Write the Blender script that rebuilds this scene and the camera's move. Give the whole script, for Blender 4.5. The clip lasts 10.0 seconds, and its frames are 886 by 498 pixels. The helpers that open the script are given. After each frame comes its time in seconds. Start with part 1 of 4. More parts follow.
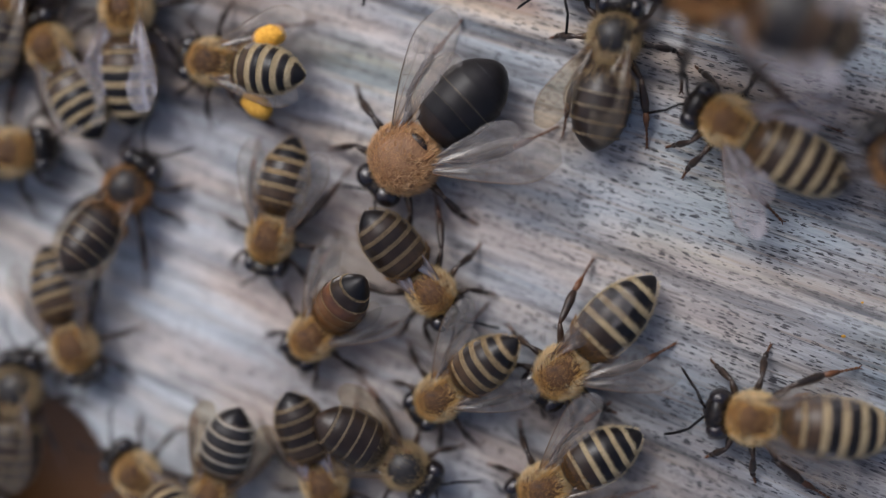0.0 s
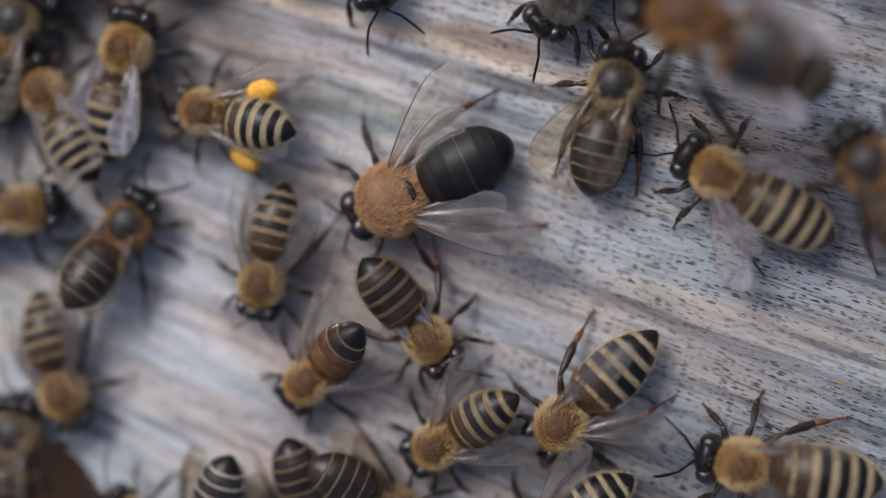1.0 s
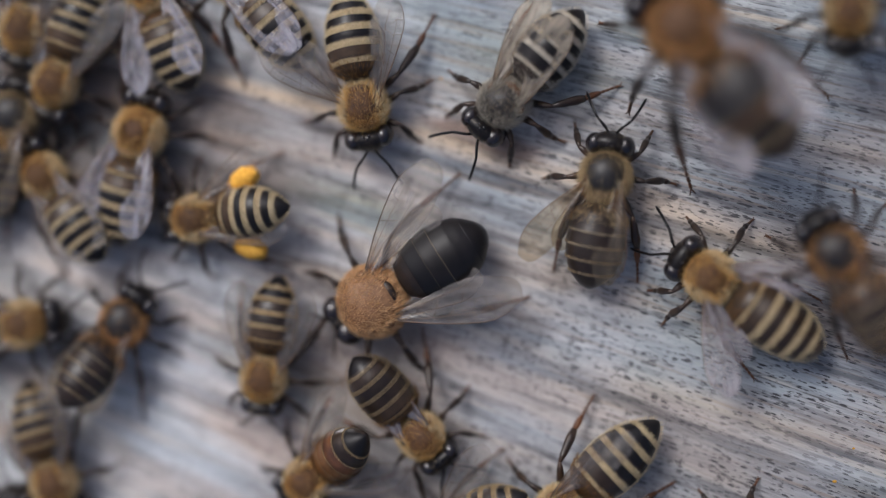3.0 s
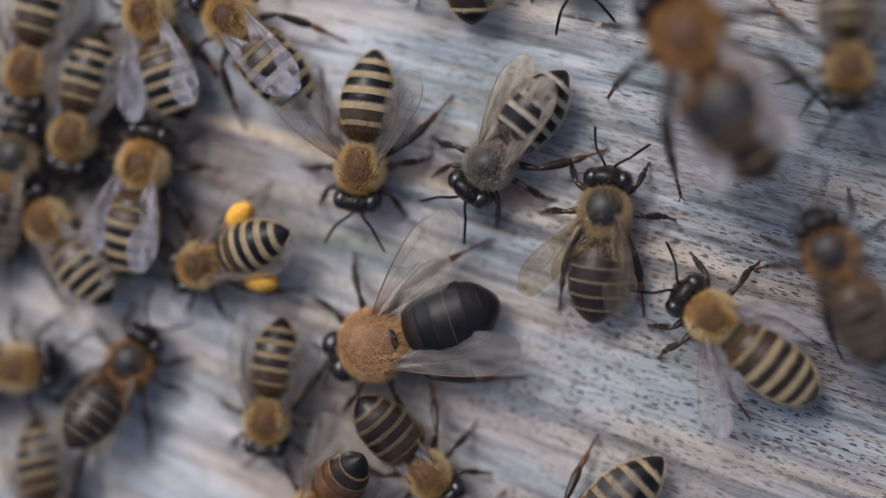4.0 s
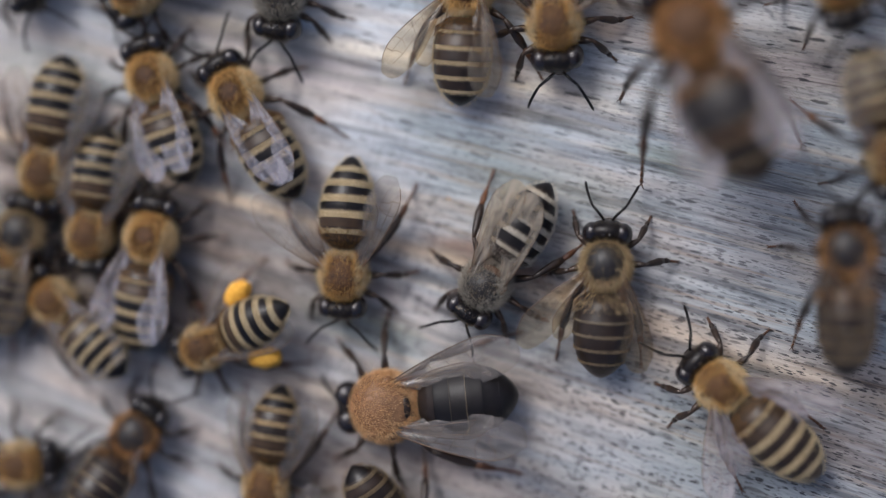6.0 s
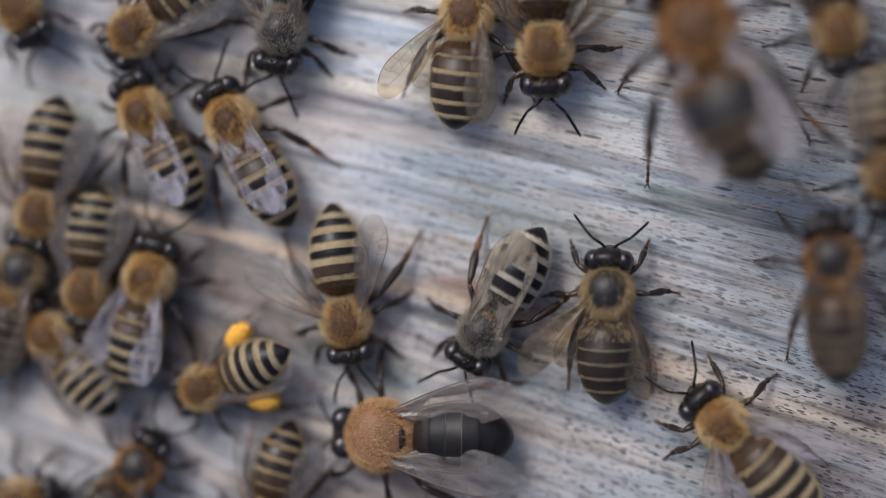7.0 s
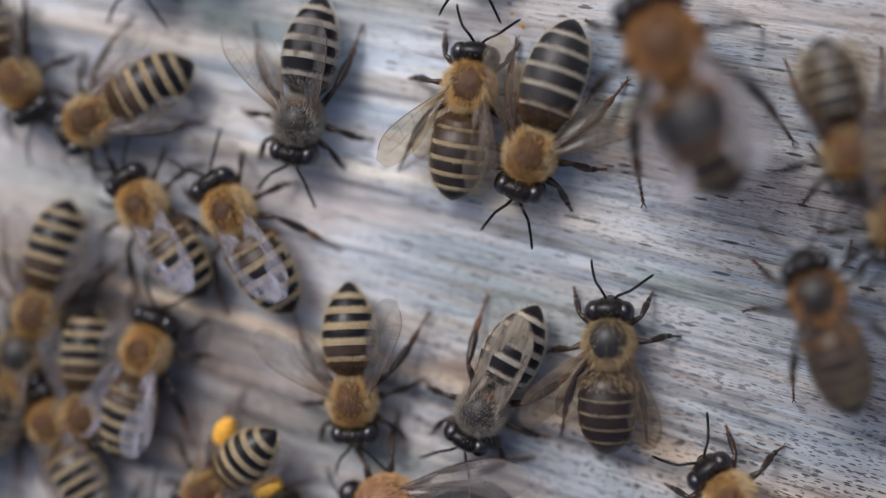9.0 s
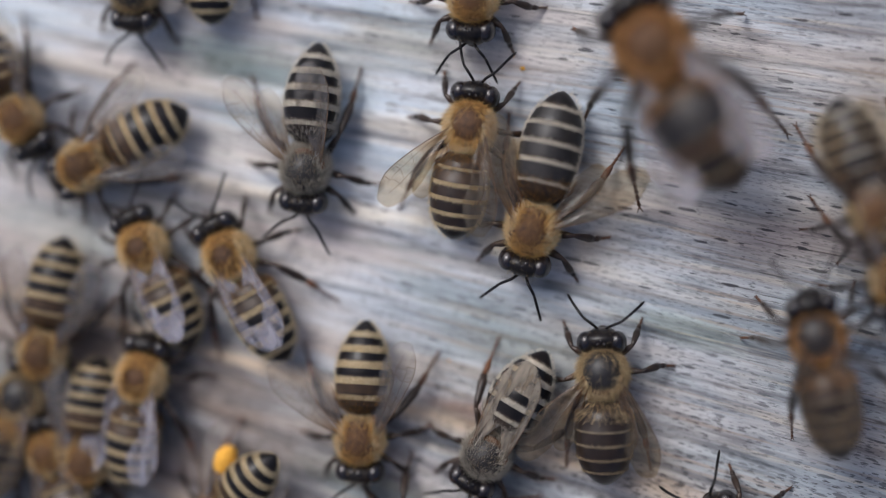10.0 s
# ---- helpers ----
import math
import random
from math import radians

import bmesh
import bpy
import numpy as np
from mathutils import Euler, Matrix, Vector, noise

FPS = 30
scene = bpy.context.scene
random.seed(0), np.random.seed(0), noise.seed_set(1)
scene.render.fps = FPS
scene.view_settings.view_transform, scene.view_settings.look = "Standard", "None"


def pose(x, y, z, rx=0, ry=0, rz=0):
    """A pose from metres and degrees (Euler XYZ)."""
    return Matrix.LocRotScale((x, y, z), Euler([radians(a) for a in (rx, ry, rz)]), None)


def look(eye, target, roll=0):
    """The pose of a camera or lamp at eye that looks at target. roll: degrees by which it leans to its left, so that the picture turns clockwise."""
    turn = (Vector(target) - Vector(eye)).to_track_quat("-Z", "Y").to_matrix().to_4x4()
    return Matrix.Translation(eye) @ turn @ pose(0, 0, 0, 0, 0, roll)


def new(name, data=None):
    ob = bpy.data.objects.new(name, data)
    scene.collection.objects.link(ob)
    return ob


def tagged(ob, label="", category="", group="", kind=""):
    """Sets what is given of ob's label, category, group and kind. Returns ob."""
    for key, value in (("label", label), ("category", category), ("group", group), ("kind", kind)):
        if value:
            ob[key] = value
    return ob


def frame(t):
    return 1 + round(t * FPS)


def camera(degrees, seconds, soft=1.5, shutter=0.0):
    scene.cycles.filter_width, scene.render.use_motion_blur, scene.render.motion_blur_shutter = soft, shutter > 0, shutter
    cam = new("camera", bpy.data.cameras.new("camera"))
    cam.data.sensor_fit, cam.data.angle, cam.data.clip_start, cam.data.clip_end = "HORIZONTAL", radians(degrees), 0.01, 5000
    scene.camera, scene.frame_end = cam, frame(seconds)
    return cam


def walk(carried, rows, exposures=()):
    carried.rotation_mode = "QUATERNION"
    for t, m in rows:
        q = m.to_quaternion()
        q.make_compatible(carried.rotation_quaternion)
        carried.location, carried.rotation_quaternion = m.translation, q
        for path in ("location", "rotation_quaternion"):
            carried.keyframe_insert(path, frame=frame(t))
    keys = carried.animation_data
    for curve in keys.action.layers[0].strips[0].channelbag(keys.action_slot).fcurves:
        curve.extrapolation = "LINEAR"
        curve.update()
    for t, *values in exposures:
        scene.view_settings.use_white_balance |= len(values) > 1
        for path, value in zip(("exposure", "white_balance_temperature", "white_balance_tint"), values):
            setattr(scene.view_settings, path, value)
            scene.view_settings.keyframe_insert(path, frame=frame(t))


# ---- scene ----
# ---- camera ----
cam = camera(30.0, 10.0, soft=1.2)
cam.data.dof.use_dof = True
cam.data.dof.focus_distance = 0.1292
cam.data.dof.aperture_fstop = 4.4

TILT = Matrix(((0.98786, -0.00386, 0.15530), (-0.00386, 0.99878, 0.04933), (-0.15530, -0.04933, 0.98663))).to_4x4()
CAM_ROWS = (
    (0, 0.00964, -0.00367, 0.13174), (0.5, 0.00978, -0.00189, 0.13179), (1, 0.00993, 0.00003, 0.13181),
    (1.5, 0.01008, 0.00200, 0.13180), (2, 0.01020, 0.00399, 0.13177), (2.5, 0.01025, 0.00591, 0.13175),
    (4, 0.01005, 0.01123, 0.13167), (4.5, 0.00994, 0.01282, 0.13164), (5, 0.00982, 0.01430, 0.13162),
    (5.5, 0.00969, 0.01585, 0.13159), (7, 0.00954, 0.02045, 0.13149), (7.5, 0.00955, 0.02205, 0.13146),
    (8, 0.00960, 0.02369, 0.13143), (8.5, 0.00959, 0.02541, 0.13142), (9, 0.00962, 0.02712, 0.13142),
    (9.5, 0.00960, 0.02884, 0.13145), (10, 0.00961, 0.03049, 0.13150))
walk(cam, [(t, Matrix.Translation((x, y, z)) @ TILT) for t, x, y, z in CAM_ROWS])

# ---- world and sun ----
SUN_ELEVATION, SUN_TURN = radians(50), radians(-32)
world = bpy.data.worlds.new("sky")
scene.world = world
world.use_nodes = True
sky = world.node_tree.nodes.new("ShaderNodeTexSky")
sky.sky_type, sky.sun_disc = "NISHITA", False
sky.sun_elevation, sky.sun_rotation = SUN_ELEVATION, SUN_TURN
sky.dust_density, sky.air_density = 5.0, 0.6
world.node_tree.links.new(sky.outputs[0], world.node_tree.nodes["Background"].inputs[0])
world.node_tree.nodes["Background"].inputs[1].default_value = 0.13
sun = new("sun", bpy.data.lights.new("sun", "SUN"))
sun.data.energy, sun.data.angle, sun.data.color = 1.25, radians(22), (1.0, 0.98, 0.96)
sun.matrix_world = look((math.sin(SUN_TURN) * math.cos(SUN_ELEVATION), math.cos(SUN_TURN) * math.cos(SUN_ELEVATION),
                         math.sin(SUN_ELEVATION)), (0, 0, 0))
scene.view_settings.exposure = 0.07
scene.view_settings.use_white_balance = True
scene.view_settings.white_balance_temperature = 6100


# ---- materials ----
def material(name):
    m = bpy.data.materials.new(name)
    m.use_nodes = True
    t = m.node_tree
    return m, t, t.nodes["Principled BSDF"]


def node(t, kind, **values):
    n = t.nodes.new(kind)
    for key, value in values.items():
        n.inputs[key.replace("_", " ")].default_value = value
    return n


def ramp(t, source, stops):
    n = t.nodes.new("ShaderNodeValToRGB")
    while len(n.color_ramp.elements) < len(stops):
        n.color_ramp.elements.new(0.5)
    for e, (at, c) in zip(n.color_ramp.elements, stops):
        e.position, e.color = at, (*c, 1) if len(c) == 3 else c
    t.links.new(source, n.inputs[0])
    return n.outputs[0]


def mixed(t, fac, a, b, blend="MIX"):
    n = t.nodes.new("ShaderNodeMix")
    n.data_type, n.blend_type = "RGBA", blend
    for socket, value in ((n.inputs[0], fac), (n.inputs[6], a), (n.inputs[7], b)):
        if isinstance(value, (int, float)):
            socket.default_value = value
        elif isinstance(value, tuple):
            socket.default_value = (*value, 1)
        else:
            t.links.new(value, socket)
    return n.outputs[2]


def sums(t, op, a, b):
    n = t.nodes.new("ShaderNodeMath")
    n.operation = op
    for socket, value in zip(n.inputs, (a, b)):
        if isinstance(value, (int, float)):
            socket.default_value = value
        else:
            t.links.new(value, socket)
    return n.outputs[0]


def grain_noise(t, uv, su, sv, detail=4.0, rough=0.6, shift=0.0):
    """Noise stretched along the grain; su and sv are cells per metre along and across it."""
    m = t.nodes.new("ShaderNodeMapping")
    m.inputs["Scale"].default_value, m.inputs["Location"].default_value = (su, sv, 1), (shift, shift, shift)
    t.links.new(uv, m.inputs[0])
    n = node(t, "ShaderNodeTexNoise", Scale=1.0, Detail=detail, Roughness=rough)
    t.links.new(m.outputs[0], n.inputs[0])
    return n.outputs[0]


def specks(t, uv, su, sv, size, share, shift):
    """Short dark pits that lie along the grain."""
    m = t.nodes.new("ShaderNodeMapping")
    m.inputs["Scale"].default_value, m.inputs["Location"].default_value = (su, sv, 1), (shift, shift * 2, 0)
    t.links.new(uv, m.inputs[0])
    wobble = node(t, "ShaderNodeTexNoise", Scale=2.2, Detail=3.0)
    t.links.new(m.outputs[0], wobble.inputs[0])
    moved = mixed(t, 0.42, m.outputs[0], wobble.outputs[1], "ADD")
    v = t.nodes.new("ShaderNodeTexVoronoi")
    v.inputs["Scale"].default_value = 1.0
    t.links.new(moved, v.inputs[0])
    chosen = t.nodes.new("ShaderNodeSeparateColor")
    t.links.new(v.outputs["Color"], chosen.inputs[0])
    limit = sums(t, "MULTIPLY", sums(t, "LESS_THAN", chosen.outputs[0], share), size)
    limit = sums(t, "MULTIPLY", limit, sums(t, "ADD", chosen.outputs[1], 0.4))
    gap = sums(t, "SUBTRACT", limit, v.outputs["Distance"])
    n = t.nodes.new("ShaderNodeMapRange")
    n.inputs["From Min"].default_value, n.inputs["From Max"].default_value = -0.02, 0.05
    t.links.new(gap, n.inputs[0])
    return n.outputs[0]


CROWD_SHADE = (-0.0365, -0.0007)


def weathered_wood():
    m, t, b = material("weathered_wood")
    uv = t.nodes.new("ShaderNodeUVMap").outputs[0]
    broad = grain_noise(t, uv, 22, 160, 3, 0.55)
    streak = grain_noise(t, uv, 60, 900, 4, 0.65, 3.1)
    fibre = grain_noise(t, uv, 260, 5200, 3, 0.7, 7.7)
    hue = grain_noise(t, uv, 45, 230, 3, 0.5, 11.0)
    colour = ramp(t, broad, ((0.30, (0.42, 0.43, 0.46)), (0.45, (0.62, 0.61, 0.62)), (0.58, (0.74, 0.72, 0.70)), (0.72, (0.56, 0.53, 0.52))))
    warm = ramp(t, hue, ((0.38, (0.44, 0.53, 0.59)), (0.49, (0.65, 0.65, 0.65)), (0.60, (0.70, 0.57, 0.46)), (0.70, (0.60, 0.44, 0.36))))
    colour = mixed(t, 0.5, colour, warm)
    lines = ramp(t, streak, ((0.34, (0.28, 0.28, 0.30)), (0.48, (0.86, 0.86, 0.86)), (0.60, (1.0, 1.0, 1.0)), (0.72, (1.18, 1.14, 1.08))))
    colour = mixed(t, 0.85, colour, lines, "MULTIPLY")
    fine = ramp(t, fibre, ((0.35, (0.62, 0.62, 0.64)), (0.55, (1.05, 1.05, 1.05))))
    colour = mixed(t, 0.55, colour, fine, "MULTIPLY")
    across = t.nodes.new("ShaderNodeSeparateXYZ")
    t.links.new(uv, across.inputs[0])
    bend = sums(t, "MULTIPLY", sums(t, "SUBTRACT", grain_noise(t, uv, 35, 60, 2, 0.5, 41.0), 0.5), 0.004)
    place = sums(t, "ADD", across.outputs[1], bend)
    pale = ramp(t, grain_noise(t, uv, 45, 1300, 3, 0.6, 101.0), ((0.58, (0, 0, 0)), (0.68, (1, 1, 1))))
    colour = mixed(t, sums(t, "MULTIPLY", pale, 0.8), colour, (0.74, 0.66, 0.56))
    tan = ramp(t, grain_noise(t, uv, 50, 1900, 3, 0.6, 131.0), ((0.57, (0, 0, 0)), (0.66, (1, 1, 1))))
    colour = mixed(t, sums(t, "MULTIPLY", tan, 0.6), colour, (0.46, 0.35, 0.27))
    crack = ramp(t, grain_noise(t, uv, 70, 2600, 3, 0.6, 151.0), ((0.64, (0, 0, 0)), (0.69, (1, 1, 1))))
    colour = mixed(t, sums(t, "MULTIPLY", crack, 0.7), colour, (0.08, 0.065, 0.06))
    stain = ramp(t, grain_noise(t, uv, 30, 70, 2, 0.5, 21.0), ((0.54, (0, 0, 0)), (0.72, (1, 1, 1))))
    colour = mixed(t, sums(t, "MULTIPLY", stain, 0.42), colour, (0.27, 0.17, 0.13))
    green = ramp(t, grain_noise(t, uv, 50, 90, 2, 0.5, 33.0), ((0.56, (0, 0, 0)), (0.74, (1, 1, 1))))
    colour = mixed(t, sums(t, "MULTIPLY", green, 0.38), colour, (0.20, 0.25, 0.20))
    # painted shade between the bees, low down and in the crowd; mossy spots
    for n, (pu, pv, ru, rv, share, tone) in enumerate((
            (0.008, -0.0245, 0.015, 0.0085, 0.45, (0.50, 0.41, 0.37)), (CROWD_SHADE[0], CROWD_SHADE[1], 0.019, 0.0125, 0.65, (0.22, 0.165, 0.14)),
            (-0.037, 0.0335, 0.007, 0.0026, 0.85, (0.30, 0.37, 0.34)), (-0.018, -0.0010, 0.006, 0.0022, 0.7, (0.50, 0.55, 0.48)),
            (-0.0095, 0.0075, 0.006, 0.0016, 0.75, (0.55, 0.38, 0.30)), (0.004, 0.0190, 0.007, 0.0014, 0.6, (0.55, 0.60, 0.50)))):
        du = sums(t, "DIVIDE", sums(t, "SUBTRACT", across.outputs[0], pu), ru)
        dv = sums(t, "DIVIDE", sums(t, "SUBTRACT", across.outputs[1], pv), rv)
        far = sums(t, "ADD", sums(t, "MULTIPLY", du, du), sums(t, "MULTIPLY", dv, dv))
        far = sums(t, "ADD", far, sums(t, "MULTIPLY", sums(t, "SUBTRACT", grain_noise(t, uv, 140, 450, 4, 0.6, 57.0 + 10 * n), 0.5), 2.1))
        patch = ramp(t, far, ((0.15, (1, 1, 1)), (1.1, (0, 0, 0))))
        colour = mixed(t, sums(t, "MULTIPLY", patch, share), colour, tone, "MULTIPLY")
    # wood colour darkens towards the right, along the grain
    rightward = t.nodes.new("ShaderNodeMapRange")
    rightward.inputs["From Min"].default_value, rightward.inputs["From Max"].default_value = -0.015, 0.03
    t.links.new(sums(t, "ADD", across.outputs[0], sums(t, "MULTIPLY", grain_noise(t, uv, 40, 120, 3, 0.6, 81.0), 0.02)), rightward.inputs[0])
    colour = mixed(t, sums(t, "MULTIPLY", rightward.outputs[0], 0.85), colour, (0.62, 0.65, 0.67), "MULTIPLY")
    lower = t.nodes.new("ShaderNodeMapRange")
    lower.inputs["From Min"].default_value, lower.inputs["From Max"].default_value = 0.002, -0.014
    t.links.new(sums(t, "ADD", across.outputs[1], sums(t, "MULTIPLY", sums(t, "SUBTRACT", grain_noise(t, uv, 40, 200, 3, 0.6, 171.0), 0.5), 0.012)), lower.inputs[0])
    colour = mixed(t, sums(t, "MULTIPLY", lower.outputs[0], rightward.outputs[0]), colour, (0.76, 0.76, 0.78), "MULTIPLY")
    fresh = t.nodes.new("ShaderNodeMapRange")
    fresh.inputs["From Min"].default_value, fresh.inputs["From Max"].default_value = 0.010, 0.028
    t.links.new(sums(t, "ADD", across.outputs[1], sums(t, "MULTIPLY", grain_noise(t, uv, 40, 200, 3, 0.6, 91.0), 0.01)), fresh.inputs[0])
    colour = mixed(t, sums(t, "MULTIPLY", sums(t, "MULTIPLY", fresh.outputs[0], 0.85), sums(t, "SUBTRACT", 1.0, rightward.outputs[0])), colour, (1.12, 1.21, 1.29), "MULTIPLY")
    for at, width, strength, tone in ((0.0058, 0.0012, 0.95, (0.66, 0.52, 0.37)), (0.0222, 0.0013, 0.75, (0.80, 0.72, 0.58)),
                                      (0.0304, 0.0014, 0.6, (0.76, 0.67, 0.54)), (-0.0072, 0.0011, 0.75, (0.66, 0.54, 0.41)),
                                      (0.0040, 0.0005, 0.7, (0.09, 0.07, 0.06)), (0.0198, 0.0006, 0.55, (0.16, 0.17, 0.15))):
        d = sums(t, "ABSOLUTE", sums(t, "SUBTRACT", place, at), 0.0)
        near = sums(t, "MAXIMUM", sums(t, "SUBTRACT", 1.0, sums(t, "DIVIDE", d, width)), 0.0)
        broken = ramp(t, grain_noise(t, uv, 40, 300, 3, 0.6, at * 3000), ((0.30, (0.15, 0.15, 0.15)), (0.46, (1, 1, 1))))
        worn = sums(t, "MULTIPLY", sums(t, "SUBTRACT", 1.0, sums(t, "MULTIPLY", rightward.outputs[0], 0.7)), strength)
        colour = mixed(t, sums(t, "MULTIPLY", sums(t, "MULTIPLY", near, broken), worn), colour, tone)
    small = ramp(t, grain_noise(t, uv, 1500, 6000, 2, 0.5, 63.0), ((0.62, (0, 0, 0)), (0.69, (0.55, 0.55, 0.55))))
    large = specks(t, uv, 640, 3600, 0.36, 0.17, 0.0)
    middling = specks(t, uv, 1200, 5700, 0.37, 0.46, 0.37)
    fine_pits = specks(t, uv, 1600, 7600, 0.36, 0.34, 0.71)
    newer = sums(t, "SUBTRACT", 1.0, sums(t, "MULTIPLY", fresh.outputs[0], 0.6))
    large = sums(t, "MULTIPLY", large, sums(t, "ADD", sums(t, "MULTIPLY", fresh.outputs[0], 0.4), 0.6))
    middling = sums(t, "MULTIPLY", sums(t, "MAXIMUM", middling, sums(t, "MULTIPLY", fine_pits, 0.8)), newer)
    pits = sums(t, "MAXIMUM", sums(t, "MAXIMUM", large, small), middling)
    dense = ramp(t, grain_noise(t, uv, 60, 190, 2, 0.5, 17.0), ((0.34, (0.45, 0.45, 0.45)), (0.50, (1, 1, 1))))
    pits = sums(t, "MULTIPLY", pits, sums(t, "MULTIPLY", dense, sums(t, "ADD", sums(t, "MULTIPLY", rightward.outputs[0], 0.25), 0.75)))
    tone = mixed(t, grain_noise(t, uv, 300, 900, 2, 0.5, 71.0), (0.018, 0.020, 0.028), (0.07, 0.065, 0.068))
    colour = mixed(t, sums(t, "MULTIPLY", pits, 0.93), colour, tone)
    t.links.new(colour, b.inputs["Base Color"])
    b.inputs["Roughness"].default_value = 0.82
    b.inputs["Specular IOR Level"].default_value = 0.25
    height = sums(t, "SUBTRACT", sums(t, "ADD", sums(t, "MULTIPLY", streak, 0.5), sums(t, "MULTIPLY", fibre, 0.35)), sums(t, "MULTIPLY", pits, 0.4))
    bump = node(t, "ShaderNodeBump", Strength=0.8, Distance=0.00028)
    t.links.new(height, bump.inputs["Height"])
    t.links.new(bump.outputs[0], b.inputs["Normal"])
    return m


def chitin(name, dark, light, rough, scale=900.0, coat=0.0, gloss=0.5, shine=0.32):
    m, t, b = material(name)
    at = t.nodes.new("ShaderNodeTexCoord").outputs["Object"]
    n = node(t, "ShaderNodeTexNoise", Scale=scale, Detail=4.0, Roughness=0.6)
    t.links.new(at, n.inputs[0])
    own = ramp(t, t.nodes.new("ShaderNodeObjectInfo").outputs["Random"], ((0.0, (0.72, 0.74, 0.78)), (1.0, (1.12, 1.08, 1.04))))
    t.links.new(mixed(t, 1.0, ramp(t, n.outputs[0], ((0.35, dark), (0.7, light))), own, "MULTIPLY"), b.inputs["Base Color"])
    fine = node(t, "ShaderNodeTexNoise", Scale=scale * 9, Detail=2.0)
    t.links.new(at, fine.inputs[0])
    bump = node(t, "ShaderNodeBump", Strength=0.25, Distance=0.00006)
    t.links.new(fine.outputs[0], bump.inputs["Height"])
    t.links.new(bump.outputs[0], b.inputs["Normal"])
    b.inputs["Roughness"].default_value = rough
    b.inputs["Specular IOR Level"].default_value = gloss
    b.inputs["Coat Weight"].default_value = coat
    b.inputs["Coat Roughness"].default_value = shine
    return m


def hair(name, dark, light):
    m, t, b = material(name)
    info = t.nodes.new("ShaderNodeNewGeometry")
    colour = ramp(t, info.outputs["Random Per Island"], ((0.0, dark), (1.0, light)))
    t.links.new(colour, b.inputs["Base Color"])
    b.inputs["Roughness"].default_value = 0.6
    b.inputs["Specular IOR Level"].default_value = 0.3
    glow = t.nodes.new("ShaderNodeBsdfTranslucent")
    t.links.new(colour, glow.inputs[0])
    mix = t.nodes.new("ShaderNodeMixShader")
    mix.inputs[0].default_value = 0.45
    t.links.new(b.outputs[0], mix.inputs[1])
    t.links.new(glow.outputs[0], mix.inputs[2])
    t.links.new(mix.outputs[0], t.nodes["Material Output"].inputs[0])
    return m


def membrane(name, tint, haze_sheen, haze_sheen_colour):
    """A clear wing skin: it lets light through, with a gloss, a little haze of its own and painted sheen."""
    m, t, b = material(name)
    at = t.nodes.new("ShaderNodeTexCoord").outputs["Object"]
    n = node(t, "ShaderNodeTexNoise", Scale=700.0, Detail=3.0)
    t.links.new(at, n.inputs[0])
    clear = t.nodes.new("ShaderNodeBsdfTransparent")
    t.links.new(ramp(t, n.outputs[0], ((0.3, tuple(c * 0.88 for c in tint)), (0.7, tint))), clear.inputs[0])
    b.inputs["Base Color"].default_value = (*haze_sheen_colour, 1)
    b.inputs["Roughness"].default_value = 0.35
    away = t.nodes.new("ShaderNodeSeparateXYZ")
    t.links.new(at, away.inputs[0])
    base = ramp(t, sums(t, "MULTIPLY", away.outputs[0], -125.0), ((0.05, (0.55, 0.36, 0.16)), (0.45, (1, 1, 1))))
    t.links.new(mixed(t, 1.0, clear.inputs[0].links[0].from_socket, base, "MULTIPLY"), clear.inputs[0])
    skin = t.nodes.new("ShaderNodeMixShader")
    # streaks in the haze stand in for a broken sheen
    streaky = t.nodes.new("ShaderNodeMapping")
    streaky.inputs["Scale"].default_value = (350, 1500, 350)
    t.links.new(at, streaky.inputs[0])
    cloud = node(t, "ShaderNodeTexNoise", Scale=1.0, Detail=3.0)
    t.links.new(streaky.outputs[0], cloud.inputs[0])
    t.links.new(ramp(t, cloud.outputs[0], ((0.35, (haze_sheen * 0.35,) * 3), (0.68, (min(1.0, haze_sheen * 2.0),) * 3))), skin.inputs[0])
    t.links.new(clear.outputs[0], skin.inputs[1])
    t.links.new(b.outputs[0], skin.inputs[2])
    gloss = node(t, "ShaderNodeBsdfGlossy", Roughness=0.30)
    bump = node(t, "ShaderNodeBump", Strength=0.5, Distance=0.0001)
    t.links.new(n.outputs[0], bump.inputs["Height"])
    t.links.new(bump.outputs[0], gloss.inputs["Normal"])
    fresnel = node(t, "ShaderNodeFresnel", IOR=1.5)
    whole = t.nodes.new("ShaderNodeMixShader")
    t.links.new(fresnel.outputs[0], whole.inputs[0])
    t.links.new(skin.outputs[0], whole.inputs[1])
    t.links.new(gloss.outputs[0], whole.inputs[2])
    t.links.new(whole.outputs[0], t.nodes["Material Output"].inputs[0])
    return m


WOOD = weathered_wood()
BLACK = chitin("black_chitin", (0.007, 0.006, 0.006), (0.012, 0.010, 0.011), 0.34, coat=0.16, gloss=0.2, shine=0.24)
BROWN = chitin("brown_chitin", (0.017, 0.011, 0.008), (0.036, 0.022, 0.014), 0.36, coat=0.2, gloss=0.3)
AMBER = chitin("amber_chitin", (0.110, 0.045, 0.014), (0.240, 0.105, 0.030), 0.38)
RUST = chitin("rust_chitin", (0.075, 0.026, 0.010), (0.190, 0.072, 0.022), 0.36, coat=0.3)
HAZEL = chitin("hazel_chitin", (0.030, 0.016, 0.007), (0.075, 0.040, 0.015), 0.42, coat=0.15)
SLATE = chitin("slate_chitin", (0.012, 0.011, 0.011), (0.030, 0.026, 0.024), 0.48, 2500.0, coat=0.15, gloss=0.4)
